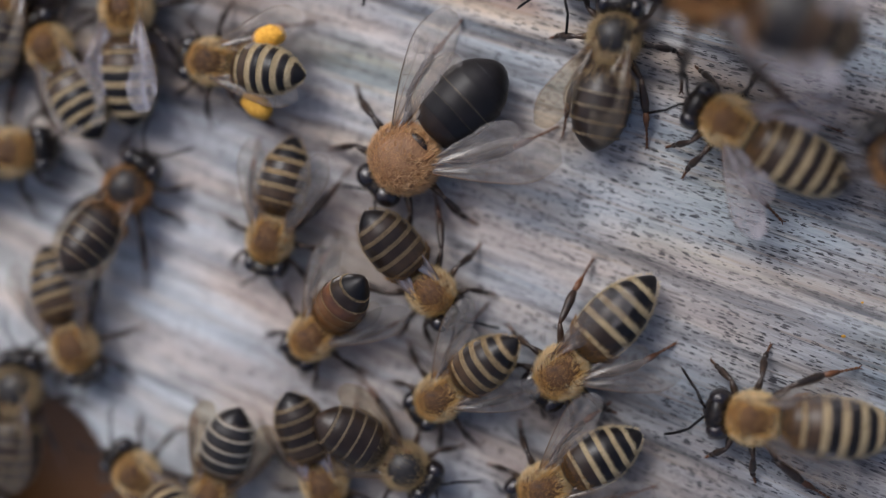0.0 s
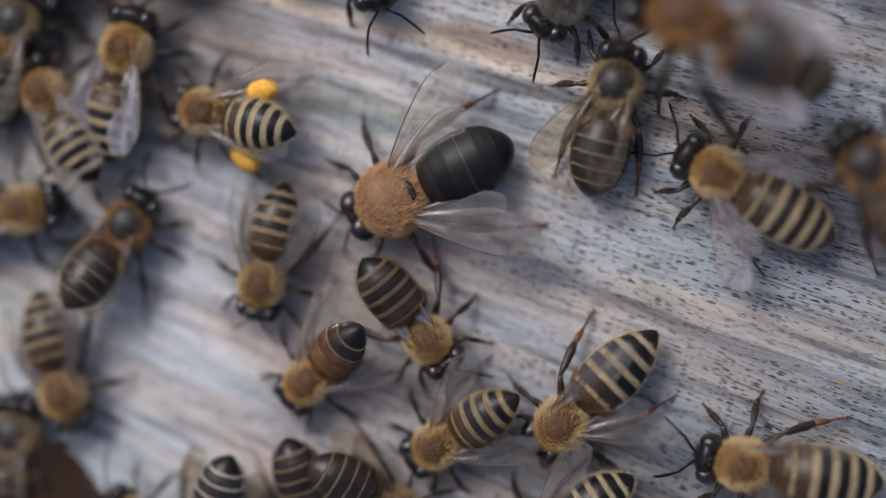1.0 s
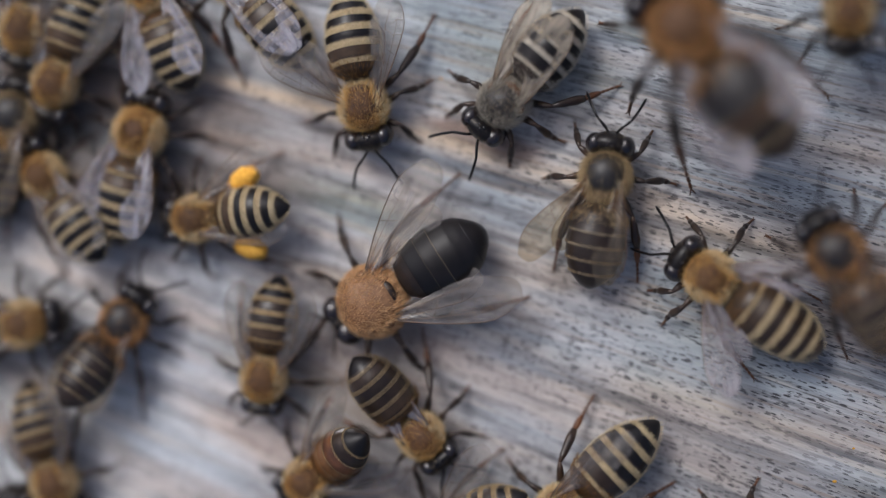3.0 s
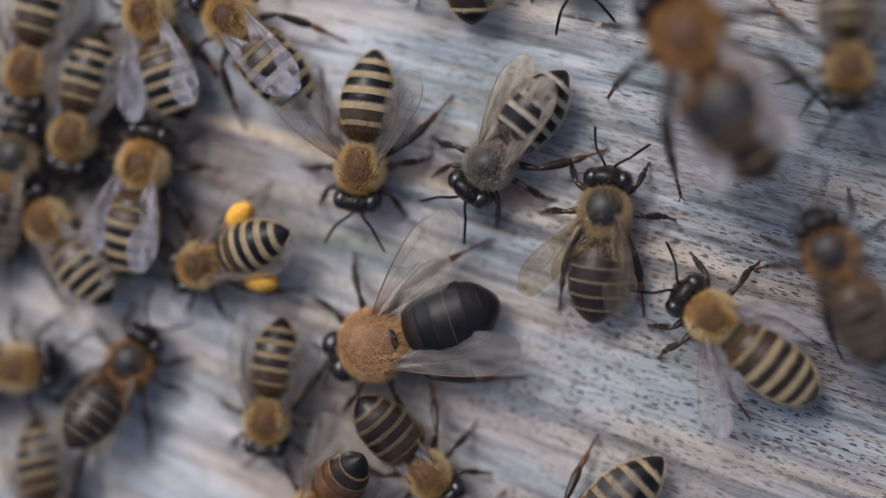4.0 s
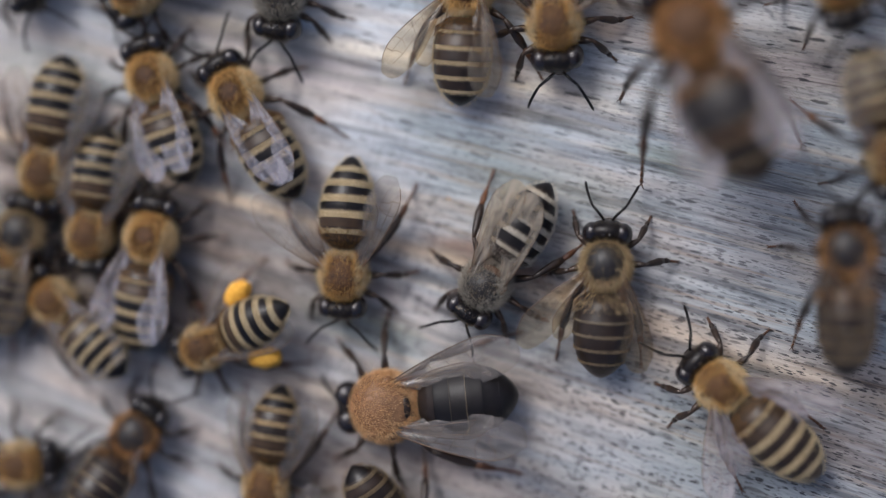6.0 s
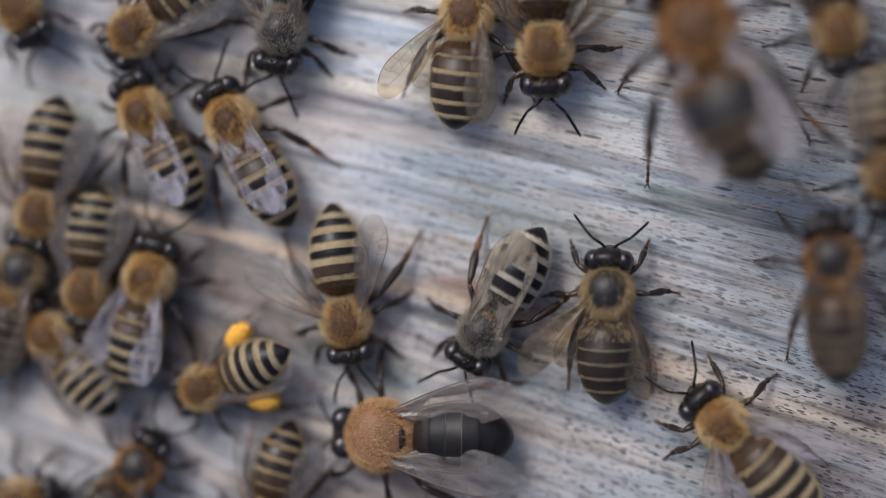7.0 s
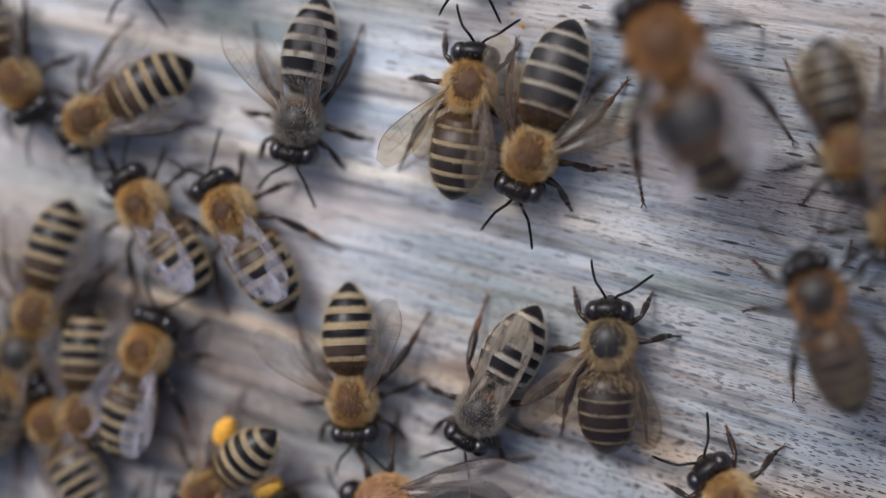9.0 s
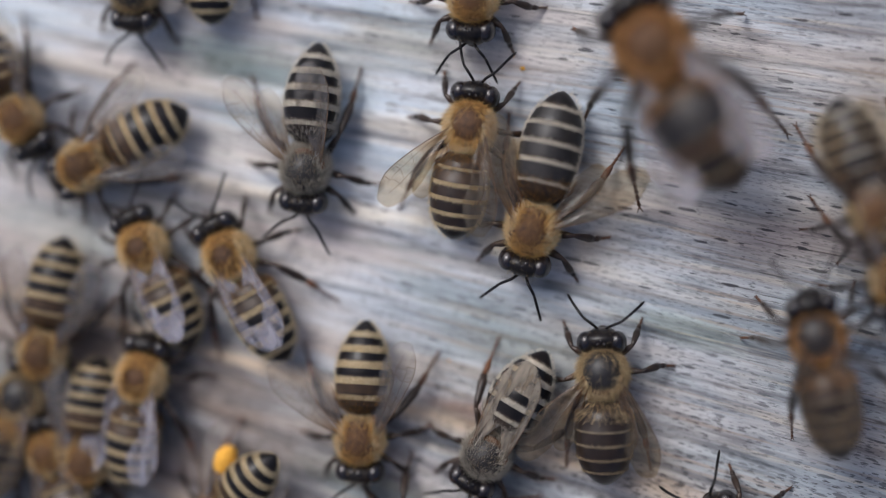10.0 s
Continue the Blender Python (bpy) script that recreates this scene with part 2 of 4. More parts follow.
TAN = chitin("tan_chitin", (0.060, 0.028, 0.011), (0.14, 0.066, 0.024), 0.75, 2500.0)
FAWN = chitin("fawn_chitin", (0.19, 0.095, 0.042), (0.33, 0.18, 0.085), 0.6, 2500.0)
GLOSS = chitin("glossy_black_chitin", (0.008, 0.007, 0.007), (0.013, 0.011, 0.012), 0.46, coat=0.16, gloss=0.22, shine=0.36)
EDGING = chitin("tan_edge", (0.12, 0.092, 0.056), (0.23, 0.18, 0.11), 0.6)
CREAM = chitin("cream_band", (0.42, 0.34, 0.20), (0.60, 0.51, 0.34), 0.7)
OCHRE = chitin("ochre_band", (0.29, 0.22, 0.125), (0.45, 0.36, 0.22), 0.7)
ASH = chitin("ash_band", (0.42, 0.39, 0.33), (0.62, 0.58, 0.51), 0.7)
EYE = chitin("eye_facets", (0.008, 0.006, 0.007), (0.018, 0.012, 0.012), 0.22, 4000.0, 0.5, shine=0.12)
LEG = chitin("leg_chitin", (0.016, 0.011, 0.009), (0.050, 0.028, 0.016), 0.40)
FOOT = chitin("foot_chitin", (0.070, 0.028, 0.012), (0.150, 0.060, 0.022), 0.45)
VEIN = chitin("vein_chitin", (0.070, 0.038, 0.018), (0.150, 0.085, 0.040), 0.45)
SOIL = chitin("dark_ground", (0.04, 0.05, 0.02), (0.09, 0.10, 0.04), 0.9, 60.0)
POLLEN = chitin("pollen", (0.62, 0.30, 0.03), (0.80, 0.45, 0.06), 0.85, 2500.0)
GOLD = hair("golden_hair", (0.46, 0.25, 0.075), (0.95, 0.67, 0.28))
STRAW = hair("straw_hair", (0.55, 0.40, 0.19), (0.98, 0.86, 0.58))
BRONZE = hair("bronze_hair", (0.12, 0.062, 0.022), (0.36, 0.20, 0.07))
ORANGE = hair("orange_hair", (0.28, 0.13, 0.045), (0.72, 0.43, 0.19))
PEACH = hair("peach_hair", (0.52, 0.30, 0.13), (0.94, 0.68, 0.40))
UMBER = hair("umber_hair", (0.17, 0.12, 0.07), (0.44, 0.34, 0.21))
GREY = hair("grey_hair", (0.30, 0.27, 0.22), (0.62, 0.57, 0.48))
TAWNY = hair("tawny_hair", (0.26, 0.17, 0.08), (0.72, 0.58, 0.35))
BAND = hair("band_hair", (0.48, 0.39, 0.23), (0.78, 0.67, 0.46))
PALE = hair("pale_band_hair", (0.50, 0.46, 0.38), (0.78, 0.73, 0.63))
CLEAR = membrane("clear_wing", (0.90, 0.87, 0.82), 0.075, (0.58, 0.53, 0.50))
SMOKY = membrane("smoky_wing", (0.84, 0.75, 0.60), 0.05, (0.40, 0.30, 0.18))
TANNED = membrane("tan_wing", (0.80, 0.71, 0.56), 0.34, (0.40, 0.34, 0.26))
# pale colours of the next two stand in for sky reflected by wings
SKYLIT = membrane("skylit_wing", (0.88, 0.86, 0.88), 0.15, (0.76, 0.73, 0.82))
SILKY = membrane("silky_wing", (0.84, 0.80, 0.78), 0.17, (0.68, 0.62, 0.64))
DUSKY = membrane("dusky_wing", (0.80, 0.76, 0.70), 0.15, (0.50, 0.45, 0.42))

# ---- meshes ----
MM = 0.001
cache = {}


class Build:
    """Collects points and faces, in millimetres, with a material for each face."""

    def __init__(self):
        self.points, self.faces, self.slots, self.materials = [], [], [], []

    def slot(self, m):
        if m not in self.materials:
            self.materials.append(m)
        return self.materials.index(m)

    def loft(self, rings, m, seg=16, closed=True, bow=0.0):
        """Rings of (x, y, z, half width, half height) along x; m: a material, or one for each strip."""
        start = len(self.points)
        for x, y, z, w, h in rings:
            for k in range(seg):
                a = 2 * math.pi * k / seg
                self.points.append((x - bow * min(1.0, w) * (math.sin(a) - 0.4), y + w * math.cos(a), z + h * math.sin(a)))
        for r in range(len(rings) - 1):
            slot = self.slot(m[r] if isinstance(m, (list, tuple)) else m)
            for k in range(seg):
                a, b = start + r * seg + k, start + r * seg + (k + 1) % seg
                self.faces.append((a, a + seg, b + seg, b))
                self.slots.append(slot)
        if closed:
            first = m[0] if isinstance(m, (list, tuple)) else m
            last = m[-1] if isinstance(m, (list, tuple)) else m
            self.faces += [tuple(range(start, start + seg)), tuple(reversed(range(len(self.points) - seg, len(self.points))))]
            self.slots += [self.slot(first), self.slot(last)]
        return self

    def ball(self, x, y, z, rx, ry, rz, m, seg=16, rows=10):
        rings = []
        for r in range(rows + 1):
            a = math.pi * (0.02 + 0.96 * r / rows)
            rings.append((x + rx * math.cos(a), y, z, ry * math.sin(a), rz * math.sin(a)))
        return self.loft(rings, m, seg)

    def tube(self, path, radii, m, seg=7, flat=1.0):
        """A round or flattened limb along a path of points."""
        path = [Vector(p) for p in path]
        start, slot = len(self.points), self.slot(m)
        for i, p in enumerate(path):
            way = (path[min(i + 1, len(path) - 1)] - path[max(i - 1, 0)]).normalized()
            side = way.cross(Vector((0, 0, 1)))
            side = side.normalized() if side.length > 1e-4 else Vector((0, 1, 0))
            up = side.cross(way)
            for k in range(seg):
                a = 2 * math.pi * k / seg
                self.points.append(tuple(p + side * math.cos(a) * radii[i] + up * math.sin(a) * radii[i] * flat))
        for i in range(len(path) - 1):
            for k in range(seg):
                a, b = start + i * seg + k, start + i * seg + (k + 1) % seg
                self.faces.append((a, b, b + seg, a + seg))
                self.slots.append(slot)
        self.faces += [tuple(reversed(range(start, start + seg))), tuple(range(len(self.points) - seg, len(self.points)))]
        self.slots += [slot, slot]
        return self

    def strand(self, base, way, length, width, m, rng):
        """One bent hair: a slim blade in two pieces."""
        way = Vector(way).normalized()
        side = way.cross(Vector((rng.uniform(-1, 1), rng.uniform(-1, 1), rng.uniform(-1, 1)))).normalized() * width
        base = Vector(base)
        mid = base + way * length * 0.55
        tip = base + (way + Vector((rng.uniform(-0.3, 0.1), rng.uniform(-0.2, 0.2), rng.uniform(-0.25, 0.1)))) * length
        n = len(self.points)
        self.points += [tuple(base - side), tuple(base + side), tuple(mid + side * 0.7), tuple(mid - side * 0.7), tuple(tip)]
        self.faces += [(n, n + 1, n + 2, n + 3), (n + 3, n + 2, n + 4)]
        self.slots += [self.slot(m)] * 2

    def mesh(self, name, smooth=True):
        me = bpy.data.meshes.new(name)
        me.from_pydata([(x * MM, y * MM, z * MM) for x, y, z in self.points], [], self.faces)
        for m in self.materials:
            me.materials.append(m)
        me.polygons.foreach_set("material_index", self.slots)
        me.polygons.foreach_set("use_smooth", [smooth] * len(self.faces))
        me.update()
        return me


def part(name, me, parent, label="", m=None):
    ob = new(name, me)
    ob.parent = parent
    if m is not None:
        ob.matrix_basis = m
    return tagged(ob, label)


def kept(key, maker):
    if key not in cache:
        cache[key] = maker()
    return cache[key]


def at_mm(x, y, z, rx=0, ry=0, rz=0):
    return pose(x * MM, y * MM, z * MM, rx, ry, rz)


# ---- bees ----
# looks: hair, hair round a bare disc or all over, tergite colours, band hair, band width
LOOKS = {
    "striped": dict(blunt=True, skin=OCHRE, hair=GOLD, bare=False, tergites=(HAZEL, HAZEL, BLACK, BLACK, BLACK, BLACK), band=BAND, wide=0.50, clear=CLEAR),
    "pale_winged": dict(blunt=True, skin=OCHRE, hair=GOLD, bare=False, tergites=(HAZEL, HAZEL, BROWN, BROWN, BROWN, HAZEL), band=BAND, wide=0.52, clear=SILKY),
    "black_striped": dict(skin=CREAM, hair=GOLD, bare=False, tergites=(HAZEL, BROWN, BLACK, BLACK, BLACK, GLOSS), band=BAND, wide=0.42, clear=CLEAR),
    "bold_striped": dict(skin=CREAM, hair=GOLD, bare=False, tergites=(HAZEL, HAZEL, BLACK, BLACK, BLACK, GLOSS), band=BAND, wide=0.54, clear=CLEAR),
    "grey_striped": dict(girth=1.06, skin=ASH, hair=GREY, bare=False, tergites=(BROWN, BLACK, BLACK, BLACK, BLACK, BLACK), band=PALE, wide=0.44, clear=TANNED),
    "grey_banded": dict(skin=ASH, hair=GREY, bare=False, tergites=(BROWN, BLACK, BLACK, BLACK, BLACK, BLACK), band=PALE, wide=0.44, clear=CLEAR),
    "yellow_grey": dict(blunt=True, skin=ASH, hair=GOLD, bare=False, tergites=(BROWN, SLATE, SLATE, SLATE, SLATE, BLACK), band=PALE, wide=0.30, clear=SMOKY),
    "dark": dict(blunt=True, girth=1.04, disc=0.84, skin=EDGING, hair=TAWNY, bare=True, tergites=(BROWN, BROWN, BROWN, BROWN, BROWN, BROWN), band=UMBER, wide=0.14, clear=SMOKY),
    "tan_banded": dict(blunt=True, disc=0.70, skin=CREAM, hair=GOLD, bare=True, tergites=(HAZEL, HAZEL, BROWN, BROWN, BROWN, BLACK), band=BAND, wide=0.36, clear=SMOKY),
    "brown_striped": dict(skin=OCHRE, hair=GOLD, bare=False, tergites=(HAZEL, HAZEL, BROWN, BROWN, BLACK, GLOSS), band=TAWNY, wide=0.46, clear=CLEAR),
    "slate": dict(blunt=True, disc=0.95, skin=EDGING, hair=ORANGE, bare=True, tergites=(BROWN, BROWN, BROWN, BROWN, BROWN, BROWN), band=UMBER, wide=0.12, clear=SMOKY),
    "amber": dict(skin=EDGING, hair=GOLD, bare=False, tergites=(AMBER, AMBER, AMBER, RUST, BROWN, GLOSS), band=TAWNY, wide=0.11, clear=CLEAR),
    "orange": dict(blunt=True, girth=1.12, disc=0.68, skin=BROWN, hair=ORANGE, bare=True, tergites=(BROWN, SLATE, SLATE, HAZEL, BROWN, HAZEL), band=TAWNY, wide=0.16, clear=SILKY),
    "milky": dict(blunt=True, disc=0.42, skin=OCHRE, hair=GOLD, bare=True, tergites=(HAZEL, HAZEL, BLACK, BLACK, BLACK, BLACK), band=BAND, wide=0.50, clear=SKYLIT),
    "dusky": dict(blunt=True, skin=EDGING, hair=GOLD, bare=False, tergites=(HAZEL, HAZEL, BROWN, BROWN, BROWN, BLACK), band=UMBER, wide=0.36, clear=SKYLIT),
    "drone": dict(skin=EDGING, hair=PEACH, bare=False, tergites=(BROWN, GLOSS, GLOSS, GLOSS, GLOSS, GLOSS), band=TAWNY, wide=0.022, clear=DUSKY),
}
WORKER_SIDE = ((-0.2, 0.6), (0.0, 1.1), (0.6, 1.85), (1.2, 2.08), (2.2, 2.24), (3.2, 2.26), (4.2, 2.10), (5.2, 1.74), (6.0, 1.26), (6.6, 0.76), (6.95, 0.38), (7.1, 0.08))
BLUNT_SIDE = ((-0.2, 0.6), (0.0, 1.2), (0.6, 1.95), (1.2, 2.18), (2.2, 2.34), (3.2, 2.36), (4.2, 2.28), (5.2, 2.02), (6.0, 1.60), (6.6, 1.04), (6.95, 0.50), (7.1, 0.08))
DRONE_SIDE = ((-0.2, 1.0), (0.0, 1.5), (0.6, 1.95), (1.2, 2.2), (2.4, 2.5), (3.6, 2.6), (4.6, 2.5), (5.4, 2.22), (6.1, 1.76), (6.7, 1.12), (7.0, 0.6), (7.1, 0.15))
CUTS = (0.0, 0.95, 2.2, 3.4, 4.6, 5.7, 7.1)


def half_width(side, x, girth=1.0):
    return girth * float(np.interp(x, [p[0] for p in side], [p[1] for p in side]))


def belly_line(x):
    """Height of the abdomen's middle line over its hinge."""
    return -0.015 * x * x


def thorax_mesh(look_name, big):
    look_of = LOOKS[look_name]
    b = Build()
    w, l = (2.55, 2.45) if big else (1.80, 1.95)
    rings = []
    for i in range(13):
        a = math.pi * (0.03 + 0.94 * i / 12)
        bulge = 1.0 + 0.06 * math.sin(2 * a)
        rings.append((l * math.cos(a), 0, 3.05 + 0.12 * math.sin(a), w * math.sin(a) * bulge, (1.95 if big else 1.65) * math.sin(a)))
    b.loft(rings, SLATE if look_of.get("disc", 0.78 * look_of["bare"]) > 0.75 or look_of["hair"] is GREY else (FAWN if big else TAN), 20)
    b.ball(-l * 0.72, 0, 4.2 if big else 4.05, 0.42, 0.85, 0.30, BROWN if big else TAN, 14, 8)
    for side in (1, -1):
        b.ball(-0.25 * l, side * 0.80 * w, 4.05 if big else 3.85, 0.48, 0.34, 0.32, AMBER, 10, 8)
    return b.mesh("thorax")


def fuzz_mesh(look_name, big):
    look_of, rng, b = LOOKS[look_name], random.Random(5), Build()
    w, l, h = (2.55, 2.45, 1.95) if big else (1.80, 1.95, 1.65)
    for _ in range(12000 if big else 7000):
        z = rng.uniform(-0.55, 1.0)
        a = rng.uniform(0, 2 * math.pi)
        r = math.sqrt(max(0.0, 1 - z * z))
        n = Vector((math.cos(a) * r, math.sin(a) * r, z))
        disc = math.hypot(n.x * 1.05 - 0.12, n.y) 
        if look_of["bare"] and z > 0 and disc < look_of.get("disc", 0.78) and rng.random() < 0.97 - 0.6 * (disc / look_of.get("disc", 0.78)) ** 7:
            continue
        if big and z > 0 and math.hypot(n.x + 0.58, n.y * 0.7) < 0.28 and rng.random() < 0.85:
            continue
        if big and z > 0.25 and noise.noise(n * 3.0) > 0.12 and rng.random() < 0.35:
            continue
        if not look_of["bare"] and not big and z > 0 and math.hypot(n.x * 0.7 + 0.25, n.y * (0.8 + 0.5 * math.cos(3 * a))) < 0.55 and rng.random() < 0.55:
            continue
        p = (n.x * l, n.y * w, 3.1 + n.z * h)
        tone = look_of["hair"]
        if tone is GOLD and rng.random() < (0.8 if abs(n.y) > 0.62 or n.x < -0.70 else 0.06):
            tone = STRAW
        elif tone in (GOLD, ORANGE) and z > 0 and math.hypot(n.x * 0.95 + 0.05, n.y) < 0.56 + 0.12 * noise.noise(n * 4.0) and rng.random() < 0.8:
            tone = BRONZE
        elif tone is GREY and z > 0 and math.hypot(n.x, n.y) < 0.60 + 0.15 * noise.noise(n * 4.0) and rng.random() < 0.5:
            tone = UMBER
        way = n * 0.8 + Vector((-0.75, 0, 0.1)) + Vector((rng.uniform(-0.4, 0.4), rng.uniform(-0.4, 0.4), rng.uniform(-0.3, 0.3)))
        b.strand(p, way, rng.uniform(0.22, 0.60) * (1.0 if z < 0.7 else 0.7) if big else rng.uniform(0.45, 1.0) if look_of["bare"] else rng.uniform(0.35, 0.85) * (1.0 if z < 0.75 else 0.6), 0.015, tone, rng)
    return b.mesh("fuzz", False)


def head_mesh(look_name, big):
    look_of, rng, b = LOOKS[look_name], random.Random(9), Build()
    b.loft([(-0.55, 0, 0, 0.5, 0.5), (-0.35, 0, 0.05, 1.35, 0.95), (0.0, 0, 0.1, 1.70, 1.2), (0.45, 0, 0, 1.60, 1.12),
            (0.85, 0, -0.25, 1.15, 0.95), (1.15, 0, -0.55, 0.7, 0.6), (1.3, 0, -0.8, 0.35, 0.3)], BLACK, 18)
    b.ball(1.15, 0, -1.0, 0.35, 0.5, 0.45, BROWN, 10, 6)
    for x, y in ((-0.05, 0.0), (-0.28, 0.22), (-0.28, -0.22)):
        b.ball(x, y, 1.2, 0.11, 0.11, 0.1, EYE, 8, 5)
    for _ in range(110):
        x, y = rng.uniform(-0.45, 1.0), rng.uniform(-1.0, 1.0)
        z = 1.15 - 0.25 * y * y - max(0, x) * 0.45
        b.strand((x, y, z), (0.5 * rng.random(), rng.uniform(-0.4, 0.4), 1), rng.uniform(0.2, 0.45), 0.014, UMBER, rng)
    return b.mesh("head")


def eye_mesh(side, big):
    b = Build()
    if big:
        b.ball(0.05, side * 0.95, 0.30, 0.90, 1.05, 1.1, EYE, 18, 12)
    else:
        b.ball(0.06, side * 1.10, 0.12, 0.80, 0.70, 1.02, EYE, 18, 12)
    return b.mesh("eye")


def antenna_mesh(side):
    b = Build()
    b.tube([(0, 0, 0), (0.35, side * 0.25, 0.35), (1.0, side * 0.75, 0.55)], [0.10, 0.11, 0.10], BLACK, 7)
    path = [(1.0, side * 0.75, 0.55)]
    for i in range(1, 11):
        u = i / 10
        path.append((1.0 + 2.1 * u, side * (0.75 + 0.75 * u - 0.25 * u * u), 0.55 - 0.9 * u * u))
    b.tube(path, [0.085] + [0.10, 0.105] * 4 + [0.10, 0.06], BLACK, 7)
    return b.mesh("antenna")


def abdomen_core_mesh(big):
    side, b = DRONE_SIDE if big else WORKER_SIDE, Build()
    b.loft([(-x, 0, belly_line(x) - 0.12, max(0.05, r * 0.94), max(0.05, r * 0.80)) for x, r in side], BROWN, 18)
    return b.mesh("abdomen")


def tergite_mesh(look_name, big, i):
    look_of, rng, b = LOOKS[look_name], random.Random(20 + i), Build()
    side, girth = DRONE_SIDE if big else BLUNT_SIDE if look_of.get("blunt") else WORKER_SIDE, look_of.get("girth", 1.0)
    a, z = CUTS[i], CUTS[i + 1]
    wide = look_of["wide"] * (0.7 if i == 1 else 1.0) * (0.72 if i == 5 and look_of["wide"] > 0.2 else 1.0)
    furry = wide > 0.2
    if furry:
        stops = [0.0, wide * 0.45, wide * 0.85, wide] + [wide + (1 - wide) * k / 6 for k in range(1, 7)]
        zones = [look_of["skin"]] * 2 + [EDGING, BROWN] + [look_of["tergites"][i]] * 5
    else:
        stops = [(1 - wide) * k / 7 for k in range(8)] + [1 - wide * 0.4, 1.0]
        zones = [look_of["tergites"][i]] * 7 + [look_of["skin"]] * 2
    if i == 0 or (i == 5 and not furry) or (big and i not in (1, 2)):
        zones = [look_of["tergites"][i]] * len(zones)
    rings = []
    for u in stops:
        x = a + (z - a + (0.10 if i < 5 else 0)) * u
        r = half_width(side, x, girth) * (0.985 + 0.035 * u ** 2) if i < 5 else half_width(side, x, girth)
        rings.append((-x, 0, belly_line(x), max(0.06, r), max(0.05, r * 0.86)))
    b.loft(rings, zones, 28, closed=i == 5, bow=0.24)
    count = 0 if i == 0 or big or (i == 5 and not furry) else (2200 if furry else 900)
    for _ in range(count if i < 5 else count // 2):
        t = rng.uniform(-0.25, 1.25) * math.pi
        if furry:
            x = a + (z - a) * (wide * 0.9 * rng.random() ** 1.2 + 0.025 * math.sin(7 * t + i) + rng.uniform(-0.03, 0.03))
        else:
            x = z - (z - a) * wide * rng.uniform(0.0, 1.3)
        x = max(0.02, x)
        r = half_width(side, x, girth) * 0.995
        p = (-x - 0.24 * (math.sin(t) - 0.4), r * math.cos(t), belly_line(x) + r * 0.86 * math.sin(t))
        way = Vector((-1.0, 0.22 * math.cos(t) + rng.uniform(-0.2, 0.2), 0.22 * math.sin(t) + rng.uniform(-0.1, 0.12)))
        b.strand(p, way, rng.uniform(0.07, 0.24), 0.013, look_of["band"], rng)
    if furry and i > 0:
        for _ in range(260):
            t = (0.0 if rng.random() < 0.5 else math.pi) + rng.uniform(-0.35, 0.35)
            x = rng.uniform(a, z)
            r = half_width(side, x, girth)
            b.strand((-x, r * math.cos(t), belly_line(x) + r * 0.86 * math.sin(t)), (-1.0, 0.7 * math.cos(t), 0.2), rng.uniform(0.15, 0.34), 0.013, look_of["band"], rng)
    if i < 2 and not big:
        for _ in range(380):
            t = rng.uniform(-0.2, 1.2) * math.pi
            x = rng.uniform(0.05, 0.9) + i * 0.6
            r = half_width(side, x, girth)
            b.strand((-x, r * math.cos(t), belly_line(x) + r * 0.86 * math.sin(t)), (-0.6, math.cos(t), math.sin(t)), rng.uniform(0.25, 0.6), 0.016, BRONZE if look_of["hair"] is GOLD else look_of["hair"], rng)
    return b.mesh("tergite")


def wing_point(u, v, length, chord):
    """u along the wing, v from its leading (0) to its trailing edge (1)."""
    tip = max(0.0, (u - 0.68) / 0.32)
    lead = 0.10 * chord * math.sin(math.pi * u) - 0.42 * chord * tip ** 2.4
    width = chord * (0.15 + 0.85 * math.sin(min(1.0, u / 0.70) * math.pi / 2) ** 1.4) * math.sqrt(max(0.0, 1 - tip ** 2.2))
    return length * u, lead - v * width, 0.10 * math.sin(3.0 * math.pi * v) * (1 - u) + 0.25 * math.sin(math.pi * u) * (1 - v)


def wing_mesh(look_name, length, chord, side):
    look_of, b = LOOKS[look_name], Build()
    us, vs = 24, 6
    for i in range(us + 1):
        for k in range(vs + 1):
            x, y, z = wing_point(math.sin(i / us * math.pi / 2) ** 0.85 * 0.999, k / vs, length, chord)
            b.points.append((-x, side * y, z))
    slot = b.slot(look_of["clear"])
    for i in range(us):
        for k in range(vs):
            n = i * (vs + 1) + k
            b.faces.append((n, n + vs + 1, n + vs + 2, n + 1))
            b.slots.append(slot)
    return b.mesh("wing")


